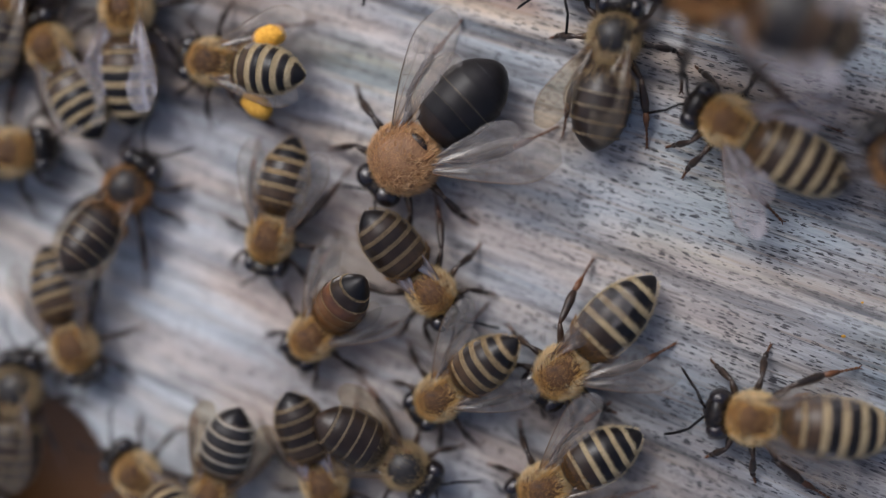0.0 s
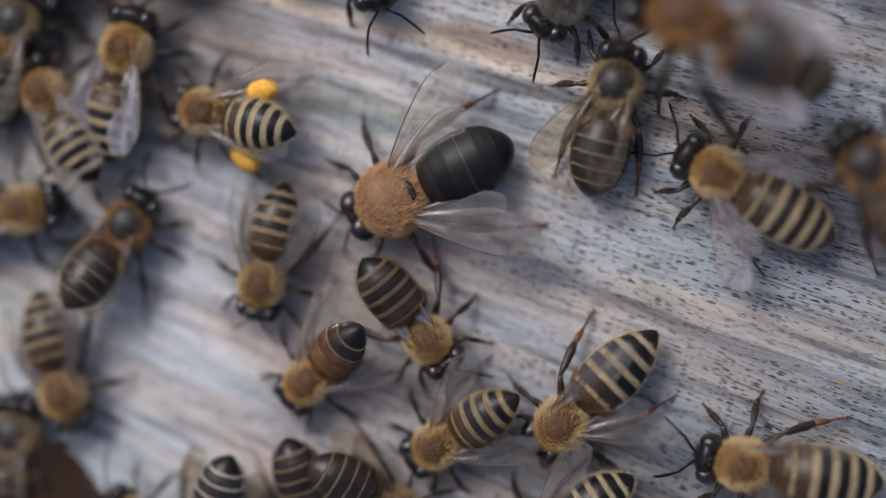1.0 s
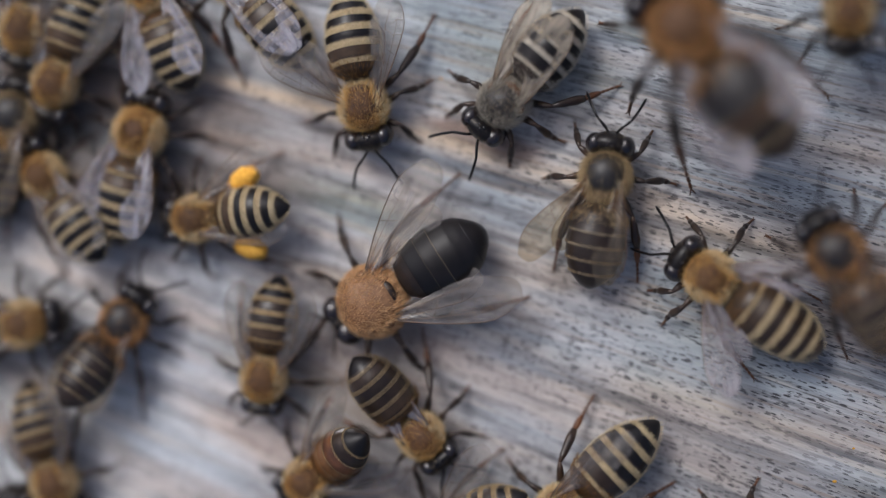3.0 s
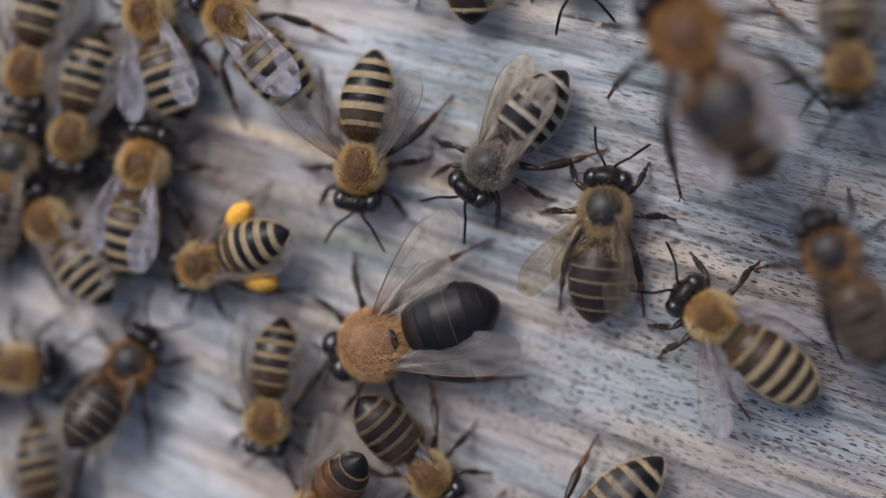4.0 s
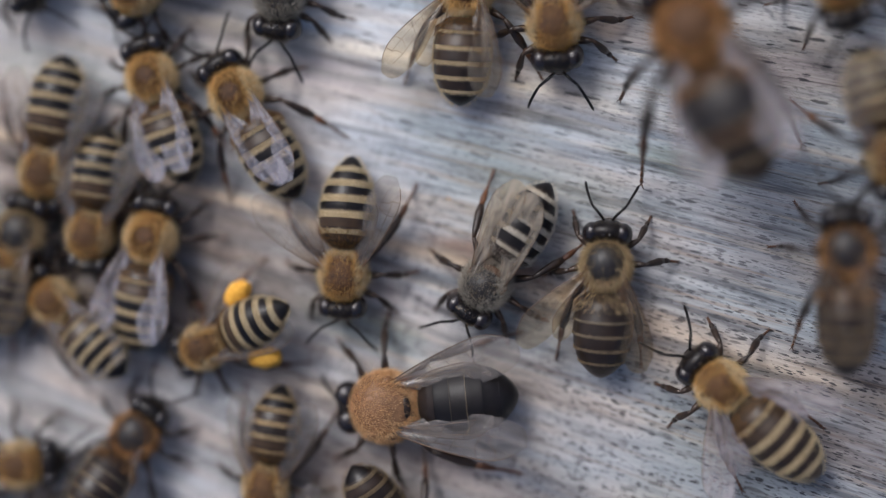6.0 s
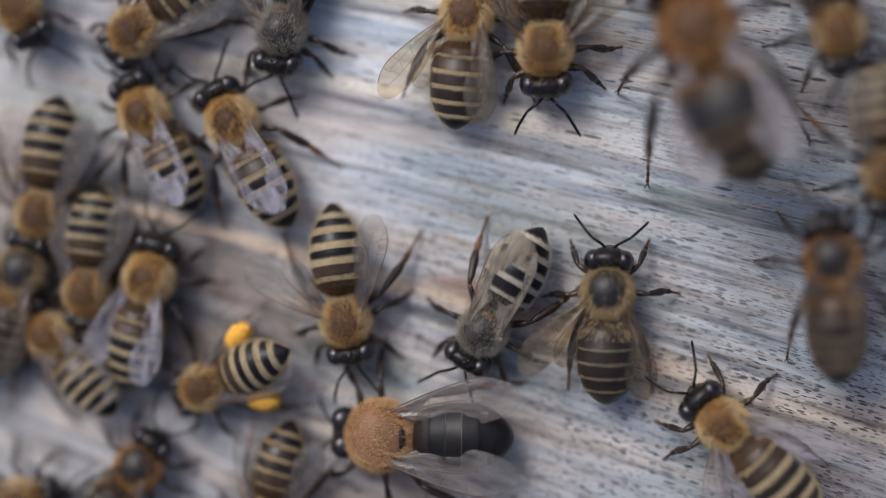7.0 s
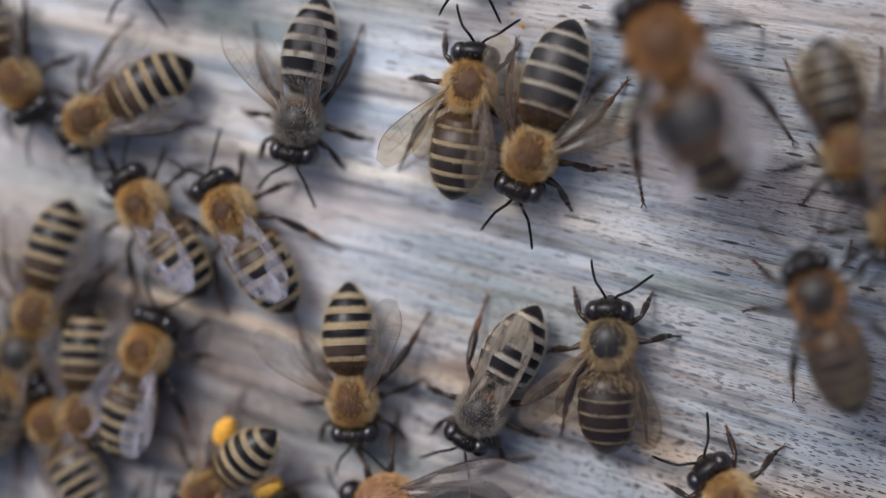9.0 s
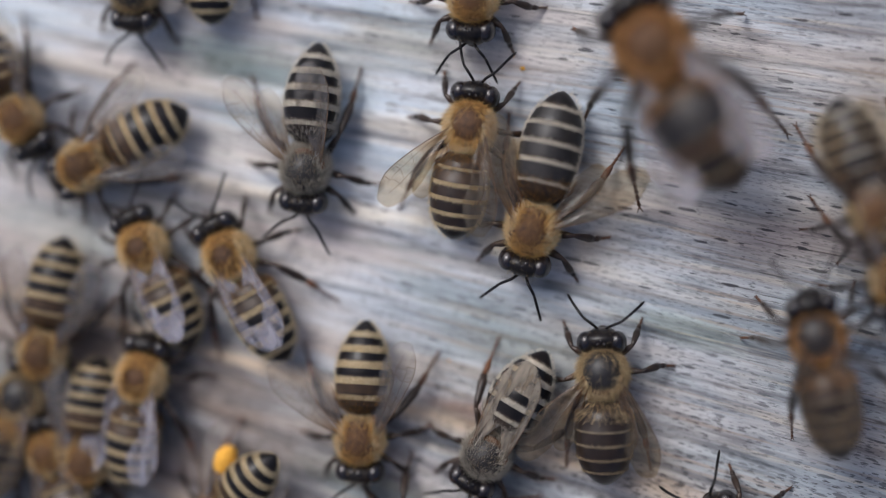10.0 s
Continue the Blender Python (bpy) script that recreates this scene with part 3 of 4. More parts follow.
def veins_mesh(length, chord, side, hind):
    b = Build()
    lines = [[(u / 14, 0.0) for u in range(14)], [(u / 10, 0.16 + 0.10 * u / 10) for u in range(9)]]
    if not hind:
        lines += [[(0.05, 0.25), (0.3, 0.42), (0.5, 0.50), (0.72, 0.55), (0.86, 0.5)], [(0.1, 0.6), (0.35, 0.80), (0.6, 0.86)],
                  [(0.45, 0.05), (0.47, 0.25), (0.50, 0.5)], [(0.66, 0.02), (0.63, 0.25), (0.66, 0.53)], [(0.34, 0.2), (0.36, 0.42), (0.38, 0.8)],
                  [(0.80, 0.03), (0.78, 0.25), (0.74, 0.35), (0.72, 0.55)], [(0.55, 0.52), (0.57, 0.7), (0.6, 0.86)]]
    else:
        lines += [[(0.1, 0.4), (0.35, 0.55), (0.6, 0.6)], [(0.4, 0.2), (0.42, 0.4), (0.45, 0.57)]]
    for i, line in enumerate(lines):
        path = []
        for u, v in line:
            x, y, z = wing_point(u, v, length, chord)
            path.append((-x, side * y, z))
        thick = 0.055 if i == 0 else 0.022
        b.tube(path, [thick * (1 - 0.5 * k / len(path)) for k in range(len(path))], VEIN, 5)
    return b.mesh("venation")


# coxa, knee, ankle, foot; for a limb on the left side
LEG_JOINTS = {
    "front": ((1.1, 1.0, 1.9), (1.9, 2.6, 2.5), (3.0, 3.2, 1.1), (3.7, 3.6, 0.10)),
    "middle": ((0.0, 1.2, 1.8), (-0.1, 3.2, 2.7), (0.1, 4.6, 1.2), (-0.1, 5.7, 0.10)),
    "hind": ((-1.1, 1.1, 1.9), (-2.7, 2.9, 3.0), (-5.1, 4.0, 1.7), (-7.9, 4.9, 0.10)),
}


def limb_meshes(which, side, big):
    k = 1.22 if big else 1.0
    a, b, c, d = [Vector((x * k, side * y * k, z)) for x, y, z in LEG_JOINTS[which]]
    a, b, c, d = Vector(), b - a, c - a, d - a
    wide = {"front": 1.0, "middle": 1.1, "hind": 1.28}[which]
    femur = Build().tube([a, a.lerp(b, 0.3), a.lerp(b, 0.7), b], [0.30, 0.34, 0.28, 0.16], LEG, 8)
    tibia = Build().tube([b, b.lerp(c, 0.25), b.lerp(c, 0.75), c], [0.15, 0.22 * wide, 0.30 * wide, 0.20 * wide], LEG, 8, 0.7)
    foot = Build()
    foot.tube([c, c.lerp(d, 0.2), c.lerp(d, 0.42)], [0.16 * wide, 0.22 * wide, 0.16], FOOT if which == "hind" else LEG, 8, 0.7)
    for n in range(4):
        p, q = c.lerp(d, 0.42 + 0.13 * n), c.lerp(d, 0.42 + 0.13 * (n + 1))
        foot.tube([p, p.lerp(q, 0.7), q], [0.08, 0.13, 0.08], FOOT, 6)
    way = (d - c).normalized()
    for turn in (-0.5, 0.5):
        foot.tube([c.lerp(d, 0.94), d + Vector((way.x * 0.2 - way.y * turn * 0.4, way.y * 0.2 + way.x * turn * 0.4, 0.0))], [0.06, 0.03], FOOT, 5)
    return femur.mesh("leg"), tibia.mesh("tibia"), foot.mesh("tarsus")


def pollen_mesh(side):
    b, rng = Build(), random.Random(8)
    b.ball(0, 0, 0, 1.65, 1.05, 1.05, POLLEN, 16, 12)
    b.points = [tuple(c * (1 + 0.10 * noise.noise(Vector(p) * 1.7)) for c in p) for p in b.points]
    return b.mesh("pollen_load")


def hinge(side, out, long=1.0, droop=0.0, hind=False):
    """The pose of a wing that stands out by that many degrees from the body's line."""
    folded = out < 25
    if hind:
        return at_mm(-1.05 * long, side * 1.35 * long, 3.95 if folded else 3.7, side * -(4 + droop), 2.0 if folded else 0.0, -side * (out * 0.82 - 10))
    return at_mm(-0.45 * long, side * 1.45 * long, 4.25 if folded else 4.0, side * -(6 + droop), (3.0 if folded else 0.0) + droop * 0.2, -side * (out - 6))


def bee(name, look_name, size, wings, lift, label, category, spread=1.0, droop=0.0, pollen=False, nod=0, stretch=1.0, tall=1.0):
    """wings: degrees by which the left and right pair stand out; lift: the abdomen's rise in degrees; tall: how high it stands on its legs."""
    big, up = look_name == "drone", 1.9 * (tall - 1)
    root, rng = new(name), random.Random(label)
    root.empty_display_size = 0.002
    tagged(root, label, category, "bees on the hive board")
    root.scale = (size, size, size)
    thorax = part("thorax", kept(("thorax", look_name), lambda: thorax_mesh(look_name, big)), root, "", at_mm(0, 0, up))
    part("fuzz", kept(("fuzz", look_name), lambda: fuzz_mesh(look_name, big)), thorax)
    neck = 2.70 if big else 2.35
    head = part("head", kept(("head", look_name), lambda: head_mesh(look_name, big)), root, "", at_mm(neck - nod * 0.011, 0, (2.3 if big else 2.75) - nod * 0.014 + up, 0, (25 if big else 16) + nod, 0) @ Matrix.Scale(1.0 if big else 1.14, 4))
    for side in (1, -1):
        part("eye", kept(("eye", side, big), lambda: eye_mesh(side, big)), head, "glossy dark compound eye")
        turn = (10 if side > 0 else -18) * spread
        part("antenna", kept(("antenna", side), lambda: antenna_mesh(side)), head, "", at_mm(1.0, side * 0.28, 0.25, 0, 0, turn))
    core = part("abdomen", kept(("abdomen", big), lambda: abdomen_core_mesh(big)), root, "", at_mm(-2.8 if big else -2.3, 0, 3.0 + up, 0, lift, 0) @ Matrix.Diagonal((stretch, 1, 1, 1)))
    for i in range(6):
        part("tergite", kept(("tergite", look_name, i), lambda: tergite_mesh(look_name, big, i)), core)
    long = 1.22 if big else 1.0
    for side, out in ((1, wings[0]), (-1, wings[1])):
        fore = part("wing", kept(("wing", look_name, side), lambda: wing_mesh(look_name, 8.2 * long, 2.75 * long, side)), root, "", at_mm(0, 0, up) @ hinge(side, out, long, droop))
        part("venation", kept(("veins", side, big), lambda: veins_mesh(8.2 * long, 2.75 * long, side, False)), fore)
        rear = part("hind_wing", kept(("hind_wing", look_name, side), lambda: wing_mesh(look_name, 5.6 * long, 2.0 * long, side)), root, "", at_mm(0, 0, up) @ hinge(side, out, long, droop, True))
        part("venation", kept(("hind_veins", side, big), lambda: veins_mesh(5.6 * long, 2.0 * long, side, True)), rear)
    for which in ("front", "middle", "hind"):
        for side in (1, -1):
            femur, tibia, foot = kept(("leg", which, side, big), lambda: limb_meshes(which, side, big))
            x, y, z = LEG_JOINTS[which][0]
            swing = rng.uniform(-14, 14) * (0.3 if pollen else 1.0)
            leg = part("leg", femur, root, "", at_mm(x * long, side * y * long, z * tall, 0, 0, swing) @ Matrix.Diagonal((1, 1, tall, 1)))
            shin = part("tibia", tibia, leg)
            part("tarsus", foot, leg, "rust-brown foot")
            if pollen and which == "hind":
                load = at_mm(-3.9, side * 1.8, 1.7, 0, 15, -side * 24)
                part("pollen_load", kept(("pollen", side), lambda: pollen_mesh(side)), leg, "orange pollen packed on the hind leg", load)
    return root


# ---- hive board ----
GRAIN = radians(-14.5)
HOLE = (-0.0537, -0.0375, 0.0165)


def ridges(u, v):
    """Relief of the weathered surface, in metres, at a place along and across the grain."""
    z = 0.0
    for at, height, width in ((0.0057, 0.00042, 0.0006), (0.0218, 0.00045, 0.0009), (0.0304, 0.00035, 0.0009), (-0.0084, 0.00030, 0.0007), (-0.021, 0.0003, 0.0008)):
        d = v - at - 0.0006 * noise.noise(Vector((u * 40, at * 900, 0)))
        z += height * math.exp(-(d / width) ** 2) - 0.6 * height * math.exp(-((d + 1.9 * width) / (0.8 * width)) ** 2)
    z += 0.00022 * noise.noise(Vector((u * 25, v * 330, 1.0)))
    z += 0.00013 * noise.noise(Vector((u * 60, v * 1100, 5.0)))
    z += 0.00008 * noise.noise(Vector((u * 180, v * 2400, 9.0)))
    return z


def hive_board():
    us = np.concatenate([np.linspace(-0.24, -0.07, 8)[:-1], np.linspace(-0.07, 0.06, 150), np.linspace(0.06, 0.24, 8)[1:]])
    vs = np.concatenate([np.linspace(-0.20, -0.062, 8)[:-1], np.linspace(-0.062, 0.068, 600), np.linspace(0.068, 0.22, 8)[1:]])
    points, uvs = [], []
    c, s = math.cos(GRAIN), math.sin(GRAIN)
    for v in vs:
        for u in us:
            y = v + 3.7 * max(-0.08, min(0.08, u)) * (v - 0.015) * (1 if abs(v) < 0.07 else 0.07 / abs(v))
            px, py = u * c - y * s, u * s + y * c
            z = ridges(u, v)
            d = math.hypot(px - HOLE[0], (py - HOLE[1]) * 0.92) + 0.0006 * noise.noise(Vector((px * 200, py * 200, 0)))
            fall = max(0.0, min(1.0, (HOLE[2] - d) / 0.0010))
            z -= 0.016 * fall * fall * (3 - 2 * fall)
            points.append((px, py, z))
            uvs.append((u, v))
    nu, nv = len(us), len(vs)
    faces = []
    for j in range(nv - 1):
        for i in range(nu - 1):
            n = j * nu + i
            p = points[n]
            if math.hypot(p[0] - HOLE[0], (p[1] - HOLE[1]) * 0.92) > HOLE[2] - 0.0013:
                faces.append((n, n + 1, n + nu + 1, n + nu))
    base = len(points)
    rim = [i for i in range(nu)] + [j * nu + nu - 1 for j in range(1, nv)] + [(nv - 1) * nu + i for i in range(nu - 2, -1, -1)] + [j * nu for j in range(nv - 2, 0, -1)]
    for n in rim:
        points.append((points[n][0], points[n][1], -0.018))
        uvs.append(uvs[n])
    k = len(rim)
    for i in range(k):
        faces.append((rim[i], base + i, base + (i + 1) % k, rim[(i + 1) % k]))
    me = bpy.data.meshes.new("hive_board")
    me.from_pydata(points, [], faces)
    layer = me.uv_layers.new(name="grain")
    index = np.empty(len(me.loops), dtype=np.int32)
    me.loops.foreach_get("vertex_index", index)
    layer.data.foreach_set("uv", np.array(uvs, dtype=np.float32)[index].ravel())
    me.polygons.foreach_set("use_smooth", [True] * len(me.polygons))
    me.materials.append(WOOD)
    me.update()
    return tagged(new("hive_board", me), "weathered grey wooden hive board with a round flight hole", "hive board", "", "structure")


def plain_box(name, x0, x1, y0, y1, z0, z1, m, label, category, parent=None):
    bm = bmesh.new()
    bmesh.ops.create_cube(bm, size=1.0)
    for v in bm.verts:
        v.co = Vector((x0 + (v.co.x + 0.5) * (x1 - x0), y0 + (v.co.y + 0.5) * (y1 - y0), z0 + (v.co.z + 0.5) * (z1 - z0)))
    bmesh.ops.bevel(bm, geom=bm.edges[:], offset=0.002, segments=2, affect="EDGES")
    me = bpy.data.meshes.new(name)
    bm.to_mesh(me)
    bm.free()
    me.materials.append(m)
    ob = new(name, me)
    ob.parent = parent
    return tagged(ob, label, category, "", "" if parent else "structure")


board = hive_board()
hive = tagged(new("hive_body"), "dark wooden hive box, added under the board to close the hole", "hive", "", "structure")
# unseen walls, added to keep stray light out of the flight hole
plain_box("wall_west", -0.20, -0.18, -0.16, 0.19, -0.32, -0.0185, RUST, "", "", hive)
plain_box("wall_east", 0.17, 0.19, -0.16, 0.19, -0.32, -0.0185, RUST, "", "", hive)
plain_box("wall_south", -0.179, 0.169, -0.16, -0.14, -0.32, -0.0185, RUST, "", "", hive)
plain_box("wall_north", -0.179, 0.169, 0.17, 0.19, -0.32, -0.0185, RUST, "", "", hive)
# floor added close under the hole so it shows brown, not black
plain_box("inner_floor", -0.179, 0.169, -0.139, 0.169, -0.034, -0.024, AMBER, "", "", hive)
plain_box("ground", -60, 60, -60, 60, -0.52, -0.32, SOIL, "dark grassy ground under the hive", "ground")


def crumb(x, y, size):
    """A crumb of pollen that fell on the wood."""
    b = Build().ball(0, 0, size * 0.35, size, size * 0.8, size * 0.5, POLLEN, 8, 6)
    b.points = [tuple(c * (1 + 0.25 * noise.noise(Vector(q) * 4 + Vector((x, y, 0)))) for c in q) for q in b.points]
    ob = new("pollen_crumb", b.mesh("pollen_crumb"))
    ob.matrix_basis = at_mm(x, y, 0.05)
    return tagged(ob, "small yellow pollen crumb lying on the wood", "pollen crumb", "pollen crumbs")


crumb(-4.6, 38.3, 0.22)
crumb(-5.4, 39.3, 0.14)
crumb(20.5, -16.9, 0.2)
crumb(21.9, -14.3, 0.12)
crumb(-10.6, 14.9, 0.12)

# ---- the bees, each with its look, size, wings and abdomen ----
bees = {}
bees["drone"] = bee("drone_bee", "drone", 1.077, (54, 38), 0, "large drone with an orange furry thorax and glossy black abdomen", "drone", nod=15)
bees["dark_center"] = bee("honey_bee", "dark", 0.958, (46, 14), 0, "dark worker bee with a bare slate thorax and spread wings", "bee")
bees["right_yellow"] = bee("honey_bee", "pale_winged", 0.970, (58, 44), 0, "striped worker bee with golden fur walking on the board", "bee", stretch=1.188)
bees["striped_low"] = bee("honey_bee", "black_striped", 0.995, (54, 12), 0, "worker bee with bold black and cream bands, one wing out", "bee", nod=45, stretch=1.17)
bees["low_right"] = bee("honey_bee", "striped", 0.992, (32, 28), 0, "golden-furred worker bee with a broad striped abdomen", "bee", stretch=1.229)
bees["low_mid"] = bee("honey_bee", "black_striped", 0.946, (40, 40), 0, "striped worker bee with its head lowered", "bee", nod=45)
bees["mid_striped"] = bee("honey_bee", "brown_striped", 0.894, (40, 45), 22, "small striped worker bee with a golden thorax", "bee", nod=40)
bees["amber"] = bee("honey_bee", "amber", 0.897, (40, 40), 44, "amber-brown worker bee with a shiny dark abdomen tip", "bee", nod=45)
bees["left_of_drone"] = bee("honey_bee", "brown_striped", 0.904, (30, 30), 0, "striped worker bee facing down the board", "bee", nod=25)
bees["pollen"] = bee("honey_bee", "bold_striped", 0.912, (20, 45), 23, "worker bee carrying orange pollen on its hind legs", "bee", pollen=True, nod=40)
bees["pale_wings"] = bee("honey_bee", "milky", 0.979, (28, 20), 0, "worker bee with pale shining wings held apart", "bee", stretch=1.065)
bees["slate"] = bee("honey_bee", "slate", 0.907, (18, 18), 28, "slate-dark worker bee with folded wings", "bee")
bees["left_down"] = bee("honey_bee", "brown_striped", 0.942, (25, 25), 0, "brownish striped worker bee on the pale wood", "bee", nod=30)
bees["left_under"] = bee("honey_bee", "striped", 0.914, (15, 15), 9, "worker bee in the crowd under other bees", "bee")
bees["upper_left"] = bee("honey_bee", "striped", 0.940, (30, 30), 0, "striped worker bee in the crowd facing down", "bee", nod=25)
bees["up_pale"] = bee("honey_bee", "milky", 0.959, (35, 8), 0, "worker bee with one pale wing spread over its neighbour", "bee")
bees["up_pale_right"] = bee("honey_bee", "milky", 0.987, (6, 10), 0, "worker bee with pale wings folded over its back", "bee", stretch=1.066)
bees["center_down"] = bee("honey_bee", "bold_striped", 0.978, (34, 64), 0, "boldly banded worker bee with clear wings held out", "bee", stretch=1.059)
bees["grey_folded"] = bee("honey_bee", "grey_striped", 0.977, (20, 20), 0, "grey-furred worker bee with tan wings folded back", "bee", stretch=1.039)
bees["near_orange"] = bee("honey_bee", "orange", 1.306, (26, 22), 0, "large orange-furred bee with a dark thorax disc", "bee", nod=10, stretch=0.98, tall=3.3)
bees["right_far"] = bee("honey_bee", "slate", 0.956, (10, 10), 0, "dark worker bee with brown folded wings", "bee", stretch=1.071, tall=3.0)
bees["top_up"] = bee("honey_bee", "tan_banded", 0.971, (50, 24), 0, "brown banded worker bee with one clear wing spread", "bee")
bees["top_down"] = bee("honey_bee", "yellow_grey", 1.032, (64, 42), 0, "worker bee with grey-black bands and yellow face fur", "bee", stretch=1.197)
bees["top_left_splayed"] = bee("honey_bee", "grey_banded", 0.994, (6, 58), 0, "grey banded worker bee with a clear wing spread wide", "bee", stretch=1.125)
bees["left_diag"] = bee("honey_bee", "striped", 0.994, (30, 36), 0, "golden striped worker bee with its wings half open", "bee", nod=35, stretch=1.056)
bees["far_left_down"] = bee("honey_bee", "striped", 0.983, (32, 32), 0, "striped worker bee facing down, golden head fur", "bee", nod=30, stretch=1.091)
bees["edge_left"] = bee("honey_bee", "striped", 0.967, (25, 25), 0, "worker bee with tan fur at the edge of the crowd", "bee")
bees["right_top_blue"] = bee("honey_bee", "yellow_grey", 0.929, (20, 20), 0, "blue-grey banded worker bee walking down", "bee", tall=3.0)
bees["right_top_brown"] = bee("honey_bee", "striped", 0.904, (20, 20), 0, "brown worker bee with a dark head walking down", "bee", tall=3.0)
bees["under_drone"] = bee("honey_bee", "dusky", 0.900, (6, 6), 22, "worker bee beside the drone with its wings folded", "bee", nod=10)
bees["bottom_dark"] = bee("honey_bee", "dark", 0.891, (30, 30), 27, "dark-tipped worker bee near the flight hole", "bee")
bees["bottom_small"] = bee("honey_bee", "yellow_grey", 0.888, (30, 30), 22, "small dark worker bee near the flight hole", "bee")
bees["bottom_left"] = bee("honey_bee", "striped", 0.889, (20, 20), 39, "worker bee at the rim of the flight hole", "bee")
bees["edge_low"] = bee("honey_bee", "striped", 0.963, (20, 20), 0, "brownish worker bee walking on the pale wood", "bee")
bees["late_top"] = bee("honey_bee", "striped", 0.969, (30, 30), 0, "golden-faced worker bee walking down the board", "bee")
bees["late_tip"] = bee("honey_bee", "striped", 0.949, (30, 30), 0, "worker bee with a striped abdomen, walking away", "bee")
bees["late_head"] = bee("honey_bee", "dark", 0.976, (30, 30), 0, "dark-headed worker bee walking down the board", "bee")
bees["edge_mid"] = bee("honey_bee", "striped", 0.978, (20, 20), 0, "worker bee at the edge of the crowd", "bee", stretch=1.11)

bees["edge_dark"] = bee("honey_bee", "dark", 0.960, (15, 15), 0, "dark worker bee deep in the crowd", "bee")
bees["bottom_mid"] = bee("honey_bee", "dusky", 0.880, (8, 8), 20, "worker bee with pale folded wings near the flight hole", "bee")
bees["rim_dark"] = bee("honey_bee", "dark", 0.940, (14, 14), 0, "dark worker bee at the rim of the flight hole", "bee")


def piece(key, name, n=0):
    """The n-th part of that kind on a bee, at any depth."""
    return [o for o in bees[key].children_recursive if o.name.split(".")[0] == name][n]


def feelers():
    """Antennae feel about, each in its own rhythm."""
    for key, reach in (("dark_center", 16), ("right_yellow", 14), ("top_down", 16), ("low_right", 12), ("center_down", 14), ("top_up", 10), ("top_left_splayed", 12), ("grey_folded", 10)):
        rng = random.Random(key)
        for n in (0, 1):
            ob = piece(key, "antenna", n)
            rest, rows = ob.matrix_basis.copy(), []
            for k in range(17):
                rows.append((k * 0.625, rest @ pose(0, 0, 0, rng.uniform(-6, 6), rng.uniform(-0.6, 0.8) * reach, rng.uniform(-1, 1) * reach)))
            walk(ob, rows)


def striding():
    """Legs of the bees that walk swing fore and aft, tripod by tripod, as far as they get on."""
    for key, reach, times in (("near_orange", 16, (0, 10)), ("right_far", 15, (0, 9)), ("center_down", 14, (1, 7)), ("grey_folded", 15, (0, 6)),
                              ("top_down", 12, (7, 10)), ("upper_left", 12, (1.5, 9)), ("dark_center", 9, (0, 10)), ("left_diag", 12, (6.8, 9)),
                              ("right_yellow", 7, (0, 10)), ("drone", 8, (0, 7)), ("top_left_splayed", 9, (7, 10)), ("right_top_blue", 12, (7, 10))):
        rng = random.Random(key + "legs")
        beat = rng.uniform(0.55, 0.75)
        for n in range(6):
            ob = piece(key, "leg", n)
            rest, t, step = Matrix.LocRotScale(*ob.matrix_basis.decompose()[:2], None), times[0], (n // 2 + n) % 2
            rows = [(0, rest)] if t > 0 else []
            while t <= times[1] - beat * 0.5:
                side = 1 if n % 2 == 0 else -1
                rows.append((t, rest @ pose(0, 0, 0, 0, 0, side * reach * (0.5 - step) * rng.uniform(0.7, 1.2))))
                t, step = t + beat, 1 - step
            walk(ob, rows + [(10, rest)])


def breathing():
    """Abdomens pump a little."""
    for key in ("drone", "dark_center", "striped_low", "center_down", "top_up", "top_down"):
        ob = piece(key, "abdomen")
        rest, rng = ob.matrix_basis.copy(), random.Random(key)
        walk(ob, [(k * 0.5, rest.normalized() @ pose(0, 0, 0, 0, 1.6 * (k % 2) * rng.uniform(0.5, 1), rng.uniform(-1.5, 1.5))) for k in range(21)])


def drone_wings():
    """The drone folds its raised wing over its back."""
    for n, hind in ((0, False), (0, True), (1, False), (1, True)):
        side = 1 - 2 * n
        outs = ((0, 54), (2.5, 40), (4, 28), (5.5, 24), (7, 22), (10, 22)) if n == 0 else ((0, 38), (1, 46), (2.5, 42), (4.5, 50), (5, 42), (5.5, 33), (7, 26), (10, 26))
        walk(piece("drone", "hind_wing" if hind else "wing", n), [(t, hinge(side, out, 1.22, 0.0, hind)) for t, out in outs])


def pale_wings_fold():
    """The pale-winged bee draws its wings together."""
    for n, hind in ((0, False), (0, True), (1, False), (1, True)):
        outs = ((0, 35), (4, 34), (5.5, 28), (7, 9), (10, 7)) if n == 0 else ((0, 18), (4, 18), (5.5, 14), (7, 5), (10, 4))
        walk(piece("up_pale", "hind_wing" if hind else "wing", n), [(t, hinge(1 - 2 * n, out, 1.0, 0.0, hind)) for t, out in outs])


def dark_wings():
    """The dark bee opens its wings by and by."""
    for n, hind in ((0, False), (0, True), (1, False), (1, True)):
        outs = ((0, 40), (2.5, 47), (4, 50), (5, 54), (10, 58)) if n == 0 else ((0, 9), (2.5, 13), (4, 22), (5, 27), (7.5, 31), (10, 33))
        walk(piece("dark_center", "hind_wing" if hind else "wing", n), [(t, hinge(1 - 2 * n, out, 1.0, 0.0, hind)) for t, out in outs])


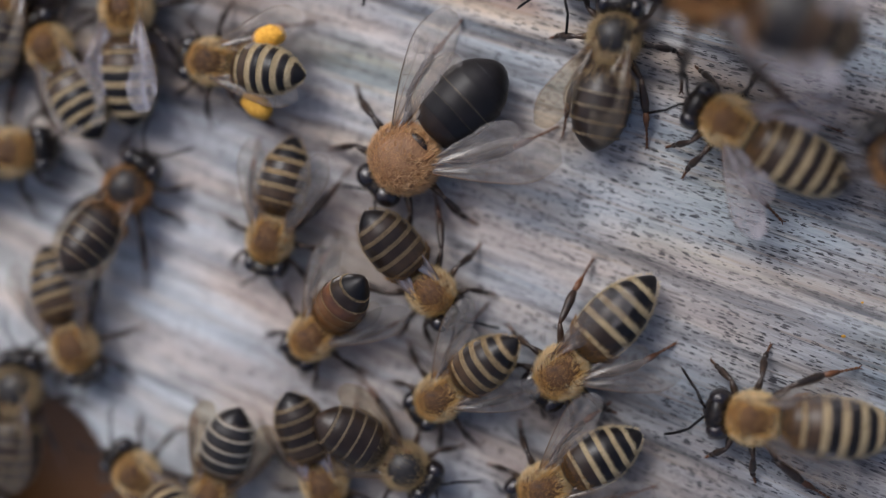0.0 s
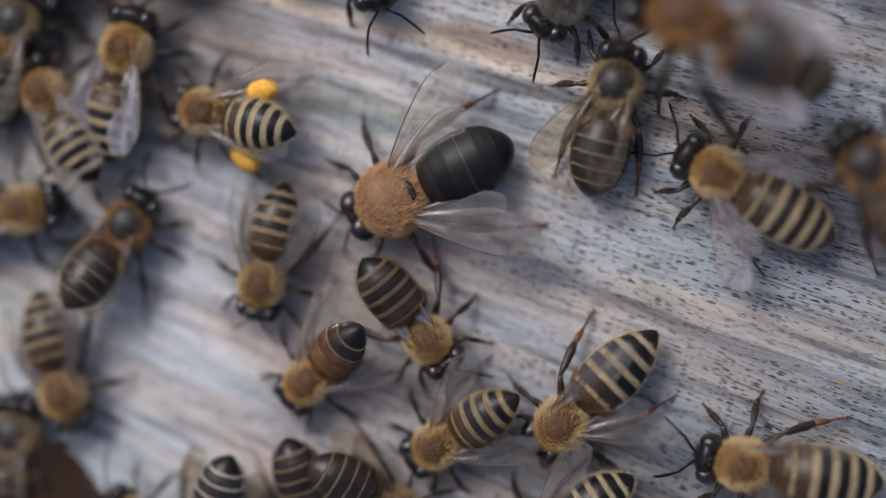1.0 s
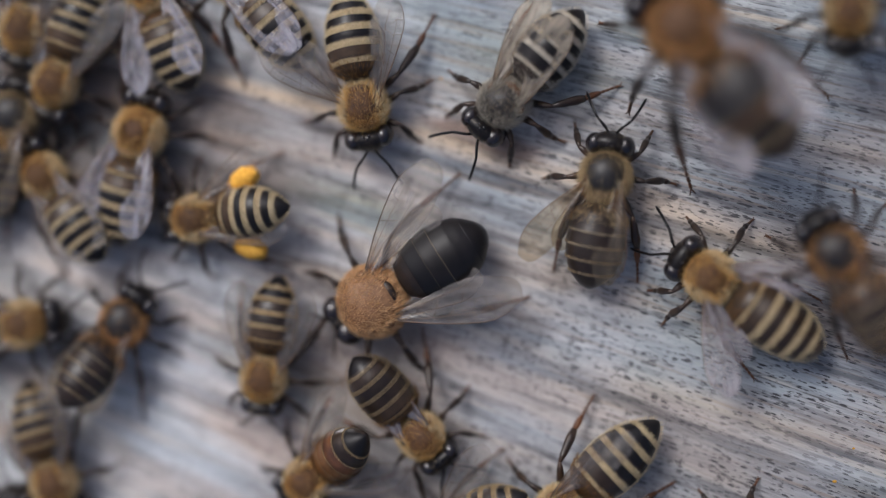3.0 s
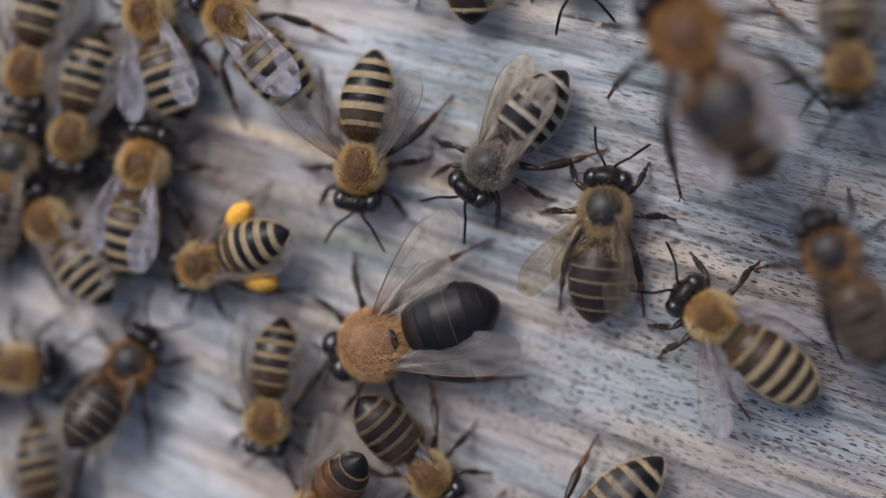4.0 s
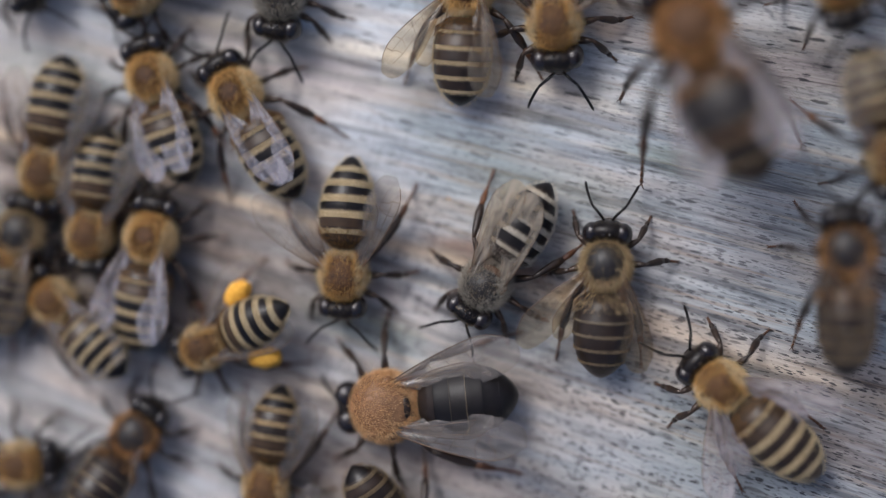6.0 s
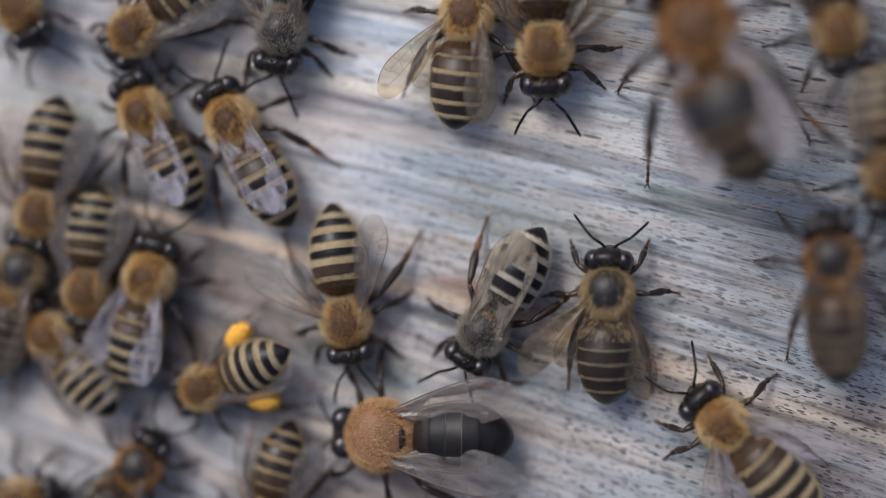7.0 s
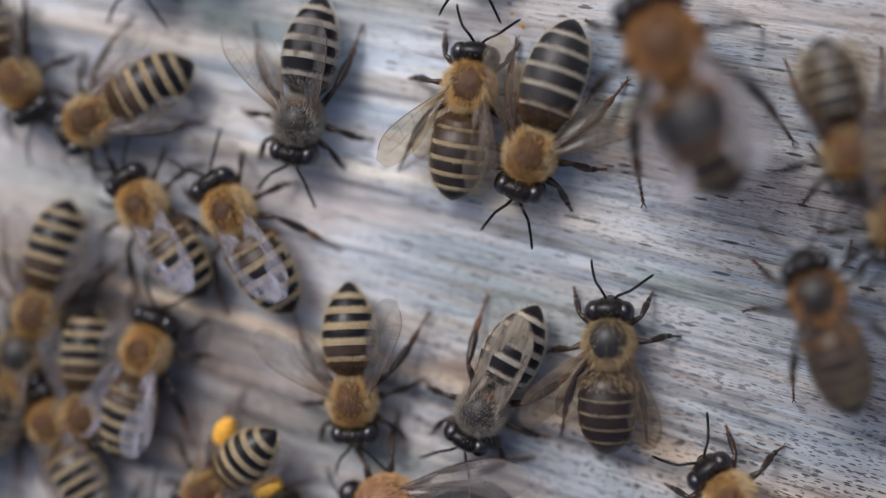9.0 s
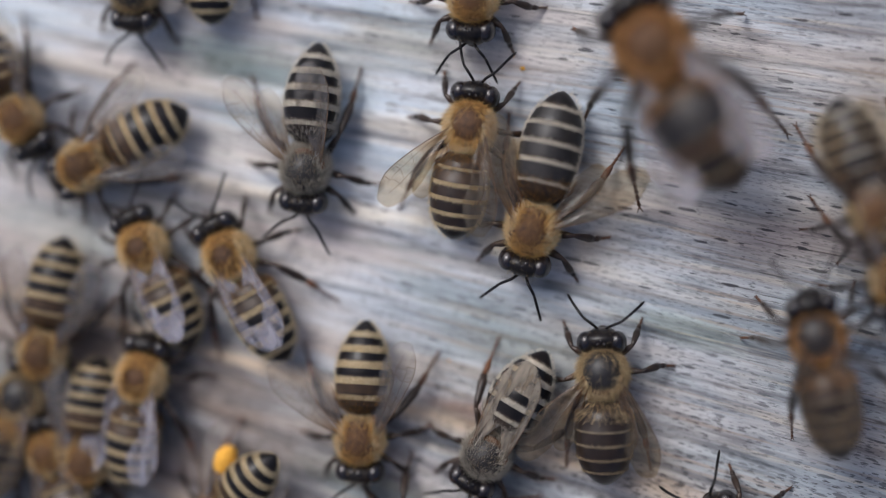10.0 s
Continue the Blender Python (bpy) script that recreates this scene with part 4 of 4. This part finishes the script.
def tan_wings():
    """The grey bee lays its tan wings back over its abdomen."""
    for n, hind in ((0, False), (0, True), (1, False), (1, True)):
        outs = ((0, 5), (5, 4), (10, 4)) if n == 0 else ((0, 24), (4, 27), (5.5, 24), (7, 14), (10, 10))
        walk(piece("grey_folded", "hind_wing" if hind else "wing", n), [(t, hinge(1 - 2 * n, out, 1.0, 0.0, hind)) for t, out in outs])


def crawl(rows):
    """Rows of seconds, place on the board in millimetres and heading in degrees."""
    return [(t, pose(x * MM, y * MM, 0, 0, 0, turn)) for t, x, y, turn in rows]


def motions():
    walk(bees["drone"], crawl((
        (0, -13.67, -3.01, -137.0), (0.7, -14.18, -2.59, -154.5), (1, -14.52, -2.56, -155.4), (1.5, -15.06, -2.21, -155.1), (2,
        -15.49, -2.06, -154.1), (2.5, -15.71, -2.43, -148.5), (2.7, -15.69, -2.67, -147.3), (3.8, -15.89, -3.06, -157.7), (4,
        -15.87, -2.88, -160.4), (4.5, -15.74, -2.44, -165.6), (5, -15.65, -2.10, -170.0), (5.5, -15.34, -1.92, -173.3), (5.7,
        -15.25, -1.79, -174.1), (6.8, -15.87, -0.96, -179.0), (7, -15.83, -0.79, -180.0), (7.5, -15.70, -0.61, -181.5), (8.2,
        -15.28, -0.36, -181.3), (9, -15.19, -0.15, -182.2), (9.5, -14.82, -0.09, -182.8), (10, -14.37, -0.11, -182.5))))
    walk(bees["dark_center"], crawl((
        (0, 2.84, 6.30, 79.6), (0.7, 3.17, 6.28, 77.7), (1, 3.23, 6.39, 77.6), (1.5, 3.23, 6.72, 78.3), (2, 3.21, 6.81, 78.7),
        (2.5, 3.02, 6.85, 80.1), (2.7, 2.92, 6.93, 80.6), (3.8, 2.48, 7.65, 84.1), (4, 2.51, 7.86, 83.9), (4.5, 2.61, 8.24, 83.2),
        (5, 2.48, 8.66, 83.9), (5.5, 2.22, 9.25, 85.9), (5.7, 2.15, 9.52, 86.6), (6.8, 2.24, 10.52, 88.0), (7, 2.25, 10.79, 88.0),
        (7.5, 2.27, 11.64, 87.6), (8.2, 2.33, 12.52, 88.4), (9, 2.43, 13.51, 89.0), (9.5, 2.14, 13.89, 89.9), (10, 1.93, 14.48,
        91.9))))
    walk(bees["right_yellow"], crawl((
        (0, 11.35, -0.21, 150.9), (0.7, 11.07, -0.27, 148.6), (1, 10.87, -0.42, 149.2), (1.5, 10.71, -0.79, 149.0), (2, 10.57,
        -0.75, 147.0), (2.5, 10.67, -0.70, 146.3), (2.7, 10.74, -0.72, 146.2), (3.8, 10.60, -0.40, 142.2), (4, 10.63, -0.23,
        141.1), (4.5, 10.82, 0.16, 138.1), (5, 10.82, 0.35, 137.9), (5.5, 10.86, 0.54, 137.9), (5.7, 10.88, 0.56, 137.8), (6.8,
        11.08, 0.57, 135.0), (7, 11.06, 0.64, 134.6), (7.5, 11.13, 1.01, 133.1), (8.2, 11.28, 0.99, 130.6), (9, 11.69, 1.69,
        129.3), (9.5, 12.02, 1.85, 129.2), (10, 12.12, 2.05, 129.1))))
    walk(bees["striped_low"], crawl((
        (0, -1.35, -19.83, -135.1), (0.7, -1.14, -20.13, -135.2), (1, -1.08, -20.23, -135.6), (1.5, -1.00, -20.33, -137.5), (2,
        -1.01, -20.11, -137.3), (2.5, -1.04, -19.73, -136.3), (2.7, -0.99, -19.58, -136.0), (3.8, -0.47, -18.94, -135.5), (4,
        -0.54, -18.93, -135.4), (4.5, -1.01, -19.36, -135.5), (10, -1.01, -19.49, -135.2))))
    walk(bees["low_right"], crawl((
        (0, 13.35, -23.04, 174.3), (0.7, 13.08, -23.05, 172.6), (1, 12.88, -22.93, 172.4), (1.5, 12.76, -22.69, 171.2), (2, 12.67,
        -22.09, 170.2), (10, 12.61, -22.13, 170.2))))
    walk(bees["low_mid"], crawl((
        (0, -2.75, -29.02, -149.7), (0.7, -2.89, -29.21, -146.6), (1, -2.75, -29.35, -145.6), (1.5, -2.51, -29.52, -145.6), (10,
        -2.53, -29.51, -145.5))))
    walk(bees["mid_striped"], crawl((
        (0, -11.10, -22.01, -142.8), (0.7, -11.10, -22.08, -146.2), (1, -11.10, -22.19, -147.3), (1.5, -11.16, -22.30, -146.9),
        (2, -11.18, -21.94, -145.2), (2.5, -10.80, -21.58, -151.0), (2.7, -10.58, -21.49, -153.2), (10, -10.56, -21.53, -153.0))))
    walk(bees["amber"], crawl((
        (0, -21.34, -17.29, -134.7), (0.7, -21.58, -17.20, -134.5), (1, -21.51, -17.20, -136.9), (1.5, -21.53, -17.12, -139.8),
        (2, -21.69, -17.11, -138.3), (2.5, -21.58, -17.38, -144.9), (2.7, -21.41, -17.50, -144.4), (3.8, -21.08, -16.68, -134.1),
        (4, -20.96, -16.45, -133.1), (4.5, -21.20, -16.69, -127.0), (5, -21.78, -16.23, -124.6), (10, -21.71, -16.30, -124.3))))
    walk(bees["left_of_drone"], crawl((
        (0, -24.74, -9.46, -103.5), (0.7, -25.06, -9.41, -104.4), (1, -25.21, -9.37, -103.5), (1.5, -25.31, -9.27, -98.4), (2,
        -25.26, -9.28, -97.0), (2.5, -24.96, -9.30, -98.0), (4, -24.68, -9.23, -98.1), (4.5, -24.81, -9.07, -96.8), (5, -25.03,
        -8.98, -95.7), (5.5, -25.10, -8.76, -95.7), (7, -25.63, -8.14, -106.4), (7.5, -25.28, -7.88, -104.3), (8.2, -25.16, -7.19,
        -105.5), (10, -25.11, -7.36, -105.3))))
    walk(bees["pollen"], crawl((
        (0, -29.51, 4.89, 170.7), (0.7, -29.78, 4.71, 165.4), (1, -29.95, 4.60, 167.3), (1.5, -30.34, 4.46, 182.3), (2, -30.40,
        4.30, 194.5), (2.5, -30.39, 4.07, 181.7), (3.8, -30.18, 3.30, 199.5), (4, -30.12, 3.40, 199.8), (4.5, -30.17, 3.35,
        196.6), (5, -30.53, 3.47, 200.7), (5.5, -30.30, 3.13, 205.9), (7, -30.48, 2.69, 203.6), (7.5, -30.10, 2.17, 210.3), (8.2,
        -29.92, 1.47, 218.3), (9, -30.28, 0.88, 219.7), (9.5, -30.28, 1.41, 223.2), (10, -29.90, 1.82, 224.1))))
    walk(bees["pale_wings"], crawl((
        (0, -36.41, 9.34, 90.2), (0.7, -36.34, 9.65, 78.6), (1, -36.18, 9.81, 76.6), (1.5, -35.70, 10.43, 76.7), (2, -35.21,
        10.81, 75.7), (2.5, -34.95, 10.70, 75.1), (4, -34.69, 11.65, 77.8), (4.5, -34.61, 11.89, 77.1), (5, -34.66, 11.77, 80.0),
        (5.5, -34.51, 12.00, 80.1), (7, -34.77, 11.74, 75.5), (7.5, -34.68, 11.93, 72.6), (8.2, -34.83, 12.61, 73.3), (9, -35.06,
        12.54, 72.0), (9.5, -35.28, 13.11, 76.0), (10, -35.50, 13.64, 79.5))))
    walk(bees["slate"], crawl((
        (0, -36.60, -5.24, 55.8), (0.7, -36.27, -4.50, 55.9), (1.5, -36.62, -4.50, 56.0), (2, -36.58, -4.41, 56.1), (2.5, -36.57,
        -4.74, 56.3), (4, -36.13, -4.56, 56.6), (4.5, -36.00, -4.45, 56.6), (5, -35.97, -4.36, 56.7), (5.5, -36.21, -4.33, 56.8),
        (7, -35.99, -3.88, 57.1), (7.5, -35.97, -3.46, 57.1), (10, -36.05, -3.44, 56.9))))
    walk(bees["left_down"], crawl((
        (0, -41.22, -18.39, -71.4), (0.7, -41.87, -18.71, -73.6), (1, -41.99, -18.62, -73.7), (1.5, -42.01, -18.23, -74.0), (2,
        -42.29, -18.03, -73.7), (2.5, -42.46, -18.31, -72.4), (4, -42.67, -18.15, -75.7), (4.5, -42.50, -18.60, -76.6), (10,
        -42.45, -18.71, -76.7))))
    walk(bees["left_under"], crawl((
        (0, -43.13, 6.25, 120.1), (0.7, -43.40, 6.20, 121.0), (1, -43.42, 6.33, 122.0), (1.5, -43.27, 6.63, 123.3), (2, -43.16,
        6.89, 124.0), (2.5, -43.25, 7.27, 124.9), (4, -43.12, 6.95, 129.2), (4.5, -42.98, 6.61, 130.8), (5, -43.02, 6.65, 133.1),
        (5.5, -43.01, 6.48, 137.3), (7, -43.62, 6.86, 132.2), (7.5, -43.66, 6.78, 133.5), (8.2, -43.71, 6.26, 129.1), (9, -43.52,
        6.34, 121.4), (9.5, -43.55, 6.80, 117.5), (10, -43.58, 7.10, 112.0))))
    walk(bees["upper_left"], crawl((
        (0, -42.60, 15.95, -112.3), (1.5, -42.74, 15.91, -112.3), (2, -42.36, 15.42, -110.1), (2.5, -42.35, 15.02, -110.7), (4,
        -40.74, 13.73, -105.4), (4.5, -40.22, 13.31, -98.4), (5, -39.98, 12.51, -95.9), (5.5, -39.73, 12.38, -98.7), (7, -40.19,
        10.32, -96.1), (7.5, -40.34, 9.75, -98.0), (8.2, -40.39, 8.53, -95.0), (9, -40.47, 6.82, -92.2), (9.5, -40.45, 6.48,
        -93.5), (10, -40.43, 6.28, -97.2))))
    walk(bees["up_pale"], crawl((
        (0, -34.37, 22.23, 110.9), (2, -34.17, 22.45, 110.6), (2.5, -33.96, 22.19, 112.4), (4, -34.21, 23.75, 107.8), (4.5,
        -33.96, 24.03, 108.7), (5, -34.27, 24.17, 108.7), (5.5, -34.23, 24.51, 106.8), (7, -35.18, 25.02, 117.1), (7.5, -35.33,
        24.71, 122.8), (8.2, -35.32, 24.24, 125.1), (9, -35.31, 24.23, 124.4), (9.5, -35.25, 24.29, 119.2), (10, -35.26, 24.18,
        115.3))))
    walk(bees["up_pale_right"], crawl((
        (0, -27.32, 22.96, 127.4), (2, -27.16, 23.18, 126.9), (2.5, -27.06, 23.22, 129.1), (4, -27.43, 23.37, 130.7), (4.5,
        -27.58, 23.65, 126.1), (5, -27.10, 23.07, 125.6), (5.5, -27.24, 23.08, 123.2), (7, -27.82, 24.31, 118.3), (7.5, -27.92,
        24.34, 119.0), (8.2, -28.02, 24.00, 114.1), (9, -28.05, 23.77, 121.6), (9.5, -28.15, 23.60, 116.4), (10, -28.12, 23.53,
        118.2))))
    walk(bees["center_down"], crawl((
        (0, -16.15, 15.80, -73.3), (1, -16.22, 15.80, -73.3), (1.5, -16.12, 14.45, -72.1), (2, -15.64, 13.59, -71.2), (2.5,
        -15.95, 12.97, -73.2), (2.7, -16.13, 12.86, -75.5), (3.8, -16.71, 11.24, -95.4), (4, -16.81, 11.06, -96.2), (4.5, -17.30,
        10.57, -96.5), (5, -17.96, 9.91, -98.2), (5.5, -18.54, 9.35, -99.8), (5.7, -18.69, 9.07, -98.6), (6.8, -18.53, 8.20,
        -78.4), (7, -18.51, 8.13, -82.2), (7.5, -18.44, 8.35, -94.7), (8.2, -17.85, 7.92, -95.2), (9, -17.93, 8.41, -87.1), (9.5,
        -17.61, 8.34, -92.4), (10, -17.35, 8.70, -91.7))))
    walk(bees["grey_folded"], crawl((
        (0, 0.80, 12.61, -127.1), (0.7, -0.30, 12.90, -128.7), (1, -0.79, 13.02, -128.9), (1.5, -1.65, 13.48, -129.4), (2, -2.28,
        13.73, -128.7), (2.5, -3.94, 13.45, -130.4), (2.7, -4.51, 13.19, -131.0), (3.8, -6.46, 11.63, -129.9), (4, -6.52, 11.39,
        -129.5), (4.5, -6.59, 10.40, -129.5), (5, -6.79, 9.18, -127.2), (5.5, -6.91, 8.53, -124.2), (5.7, -7.08, 8.34, -123.4),
        (6.8, -7.56, 7.64, -120.0), (7, -7.58, 7.51, -119.9), (7.5, -7.57, 7.39, -120.6), (8.2, -7.54, 7.37, -116.1), (9, -7.61,
        7.87, -118.1), (9.5, -7.57, 7.49, -117.9), (10, -7.21, 7.76, -119.5))))
    walk(bees["near_orange"], crawl((
        (0, 9.78, 9.36, 159.0), (0.7, 8.66, 10.42, 155.5), (1, 8.52, 11.26, 152.8), (1.5, 8.34, 13.06, 148.3), (2, 8.49, 14.94,
        143.1), (2.5, 8.69, 16.56, 137.1), (2.7, 8.81, 17.16, 134.2), (3.8, 8.66, 20.12, 121.4), (4, 8.77, 20.83, 119.4), (4.5,
        9.30, 22.60, 115.4), (5, 8.99, 24.35, 115.4), (5.5, 8.69, 25.84, 115.7), (5.7, 8.64, 26.45, 115.4), (6.8, 8.95, 29.93,
        111.9), (7, 8.98, 30.53, 111.3), (7.5, 8.81, 32.00, 110.4), (8.2, 8.78, 34.39, 107.4), (9, 6.72, 36.09, 113.9), (9.5,
        6.03, 37.52, 117.0), (10, 5.86, 39.24, 120.8))))
    walk(bees["right_far"], crawl((
        (0, 23.77, -3.18, 119.2), (0.7, 22.34, -0.28, 119.8), (1, 21.81, 0.16, 120.7), (1.5, 21.48, 0.43, 121.5), (2, 21.37, 0.02,
        122.4), (2.5, 20.68, 0.74, 124.0), (2.7, 20.36, 0.98, 123.3), (3.8, 19.31, 3.86, 119.9), (4, 19.31, 4.85, 115.9), (4.5,
        19.55, 6.83, 100.2), (5, 19.51, 8.52, 95.4), (5.5, 20.10, 10.03, 91.2), (5.7, 20.25, 10.58, 90.0), (7, 18.93, 13.62,
        94.5), (7.5, 18.53, 16.21, 97.1), (8.2, 17.27, 17.51, 111.2), (9, 17.92, 17.54, 108.6), (9.5, 18.23, 17.77, 104.2), (10,
        17.99, 17.83, 101.7))))
    walk(bees["top_up"], crawl((
        (0, -8.06, 31.47, 91.8), (4.5, -8.03, 31.53, 91.8), (5, -8.35, 31.49, 89.0), (5.5, -8.62, 31.16, 88.3), (5.7, -8.64,
        31.11, 87.0), (6.8, -8.80, 32.37, 83.6), (7, -8.72, 32.45, 82.4), (7.5, -8.51, 32.77, 79.7), (8.2, -8.38, 33.19, 78.9),
        (9, -8.43, 33.50, 79.7), (9.5, -8.47, 33.80, 80.1), (10, -8.46, 33.78, 80.0))))
    walk(bees["top_down"], crawl((
        (0, -0.08, 28.45, -83.4), (4.5, -0.11, 28.49, -83.5), (5, -0.53, 28.54, -83.6), (5.5, -1.18, 28.21, -84.5), (5.7, -1.45,
        28.14, -85.0), (6.8, -2.42, 29.43, -87.9), (7, -2.57, 29.44, -88.8), (7.5, -3.06, 29.17, -92.5), (8.2, -3.32, 28.09,
        -94.0), (9, -3.73, 27.96, -107.5), (9.5, -3.88, 26.81, -108.5), (10, -3.56, 25.51, -103.3))))
    walk(bees["top_left_splayed"], crawl((
        (0, -23.57, 31.48, -97.6), (5, -23.49, 31.55, -97.6), (5.5, -23.62, 30.97, -97.5), (7, -23.57, 31.30, -98.8), (7.5,
        -23.54, 31.49, -99.5), (8.2, -23.17, 31.34, -101.0), (9, -22.17, 30.79, -100.0), (9.5, -21.86, 30.38, -98.5), (10, -21.65,
        30.28, -95.6))))
    walk(bees["left_diag"], crawl((
        (0, -35.69, 31.67, -142.9), (6.8, -35.59, 31.75, -142.7), (7, -35.82, 31.45, -142.3), (7.5, -36.45, 30.79, -142.7), (8.2,
        -37.65, 31.46, -147.8), (9, -39.62, 31.00, -151.8), (9.5, -39.90, 30.85, -151.4), (10, -40.23, 30.68, -152.8))))
    walk(bees["far_left_down"], crawl((
        (0, -44.63, 19.04, -105.3), (4, -44.40, 19.05, -105.2), (4.5, -44.28, 18.61, -109.7), (5, -44.04, 17.89, -111.3), (5.5,
        -43.47, 17.24, -105.0), (7, -43.98, 16.62, -98.3), (7.5, -44.04, 15.98, -102.6), (8.2, -44.20, 15.18, -106.0), (9, -44.34,
        15.07, -105.5), (9.5, -44.32, 15.28, -105.2), (10, -43.96, 15.18, -100.6))))
    walk(bees["edge_left"], crawl(((0, -45.97, 33.42, -62.0), (6.8, -45.83, 33.50, -62.0), (7, -45.64, 33.57, -62.0), (7.5, -45.21, 33.92, -62.0), (8.2, -45.53, 34.29, -62.0), (9, -45.73, 34.02, -62.0), (9.5, -45.54, 34.21, -62.0), (10, -45.66, 34.49, -62.0))))
    walk(bees["right_top_blue"], crawl((
        (0, 19.57, 30.54, -75.3), (6.8, 19.43, 30.60, -75.4), (7, 19.33, 30.37, -76.0), (7.5, 19.08, 29.84, -78.4), (8.2, 19.42,
        28.91, -81.1), (9, 20.13, 28.04, -76.7), (9.5, 21.43, 27.60, -72.3), (10, 22.13, 27.13, -70.8))))
    walk(bees["right_top_brown"], crawl((
        (0, 20.88, 18.98, -90.2), (2.7, 20.90, 19.08, -90.1), (3.8, 20.41, 18.65, -89.6), (4, 20.59, 18.45, -88.1), (4.5, 21.34,
        18.06, -83.6), (5, 22.38, 18.07, -77.8), (5.5, 23.16, 17.82, -75.2), (5.7, 23.31, 17.69, -74.9), (6.8, 22.93, 19.45,
        -82.6), (7, 22.89, 19.79, -83.8), (8.2, 22.89, 22.37, -87.5), (9, 23.53, 22.86, -88.5), (9.5, 23.70, 22.28, -87.9), (10,
        23.60, 22.05, -88.7))))
    walk(bees["under_drone"], crawl((
        (0, -11.51, -13.59, -51.2), (0.7, -11.51, -13.79, -52.6), (1, -11.55, -13.72, -52.7), (1.5, -11.74, -13.59, -54.4), (2,
        -11.88, -13.66, -54.6), (2.5, -11.96, -13.69, -52.5), (4, -11.48, -13.26, -50.0), (4.5, -11.99, -12.95, -51.5), (5,
        -12.83, -13.08, -55.0), (5.5, -13.49, -13.27, -58.6), (10, -13.42, -13.29, -58.9))))
    walk(bees["bottom_dark"], crawl((
        (0, -13.85, -27.53, -32.0), (0.7, -13.97, -27.47, -31.8), (1, -14.13, -27.43, -31.3), (1.5, -14.16, -27.35, -31.8), (10,
        -14.14, -27.33, -32.0))))
    walk(bees["bottom_small"], crawl((
        (0, -29.89, -30.45, -111.3), (0.7, -30.21, -30.70, -111.3), (1.5, -30.48, -30.40, -110.9), (10, -30.40, -30.39, -110.9))))
    walk(bees["bottom_left"], crawl((
        (0, -36.22, -28.68, 138.7), (0.7, -36.46, -28.81, 137.7), (10, -36.40, -28.80, 137.6))))
    walk(bees["edge_low"], crawl((
        (0, -46.25, -2.32, 6.3), (1, -45.15, -3.28, 6.7), (1.5, -44.98, -3.86, 6.4), (2, -44.86, -4.14, 6.6), (2.5, -44.82, -4.92,
        6.2), (4, -45.54, -5.18, 6.8), (4.5, -45.67, -5.88, 6.5), (5, -45.76, -6.59, 7.0), (5.5, -45.98, -7.08, 7.7), (10, -45.87,
        -7.06, 7.8))))
    walk(bees["late_top"], crawl((
        (0, -7.86, 44.89, -94.9), (9, -7.88, 44.91, -94.9), (9.5, -7.90, 44.46, -94.9), (10, -8.18, 43.59, -94.9))))
    walk(bees["late_tip"], crawl((
        (0, -29.18, 50.75, 86.9), (9, -29.18, 50.75, 86.9), (10, -29.32, 50.95, 88.8))))
    walk(bees["late_head"], crawl((
        (0, -35.51, 44.88, -92.2), (9, -35.47, 44.90, -92.2), (10, -35.65, 44.91, -92.8))))
    walk(bees["edge_mid"], crawl((
        (0, -47.09, 9.57, 51.6), (6.8, -47.31, 9.43, 51.1), (7.5, -47.32, 9.01, 51.0), (9, -46.96, 8.50, 51.0), (10, -47.06, 8.44,
        51.5))))
    walk(bees["edge_dark"], crawl(((0, -45.70, 12.00, 74.0), (4.5, -45.70, 12.20, 76.0), (10, -45.90, 11.80, 70.0))))
    walk(bees["rim_dark"], crawl(((0, -46.33, -21.82, 84.0), (2, -46.53, -21.92, 82.0), (10, -46.53, -21.92, 80.0))))
    walk(bees["bottom_mid"], crawl(((0, -20.33, -29.20, -70.0), (1, -20.43, -29.30, -72.0), (10, -20.43, -29.30, -72.0))))
    feelers()
    striding()
    breathing()
    drone_wings()
    pale_wings_fold()
    dark_wings()
    tan_wings()


motions()
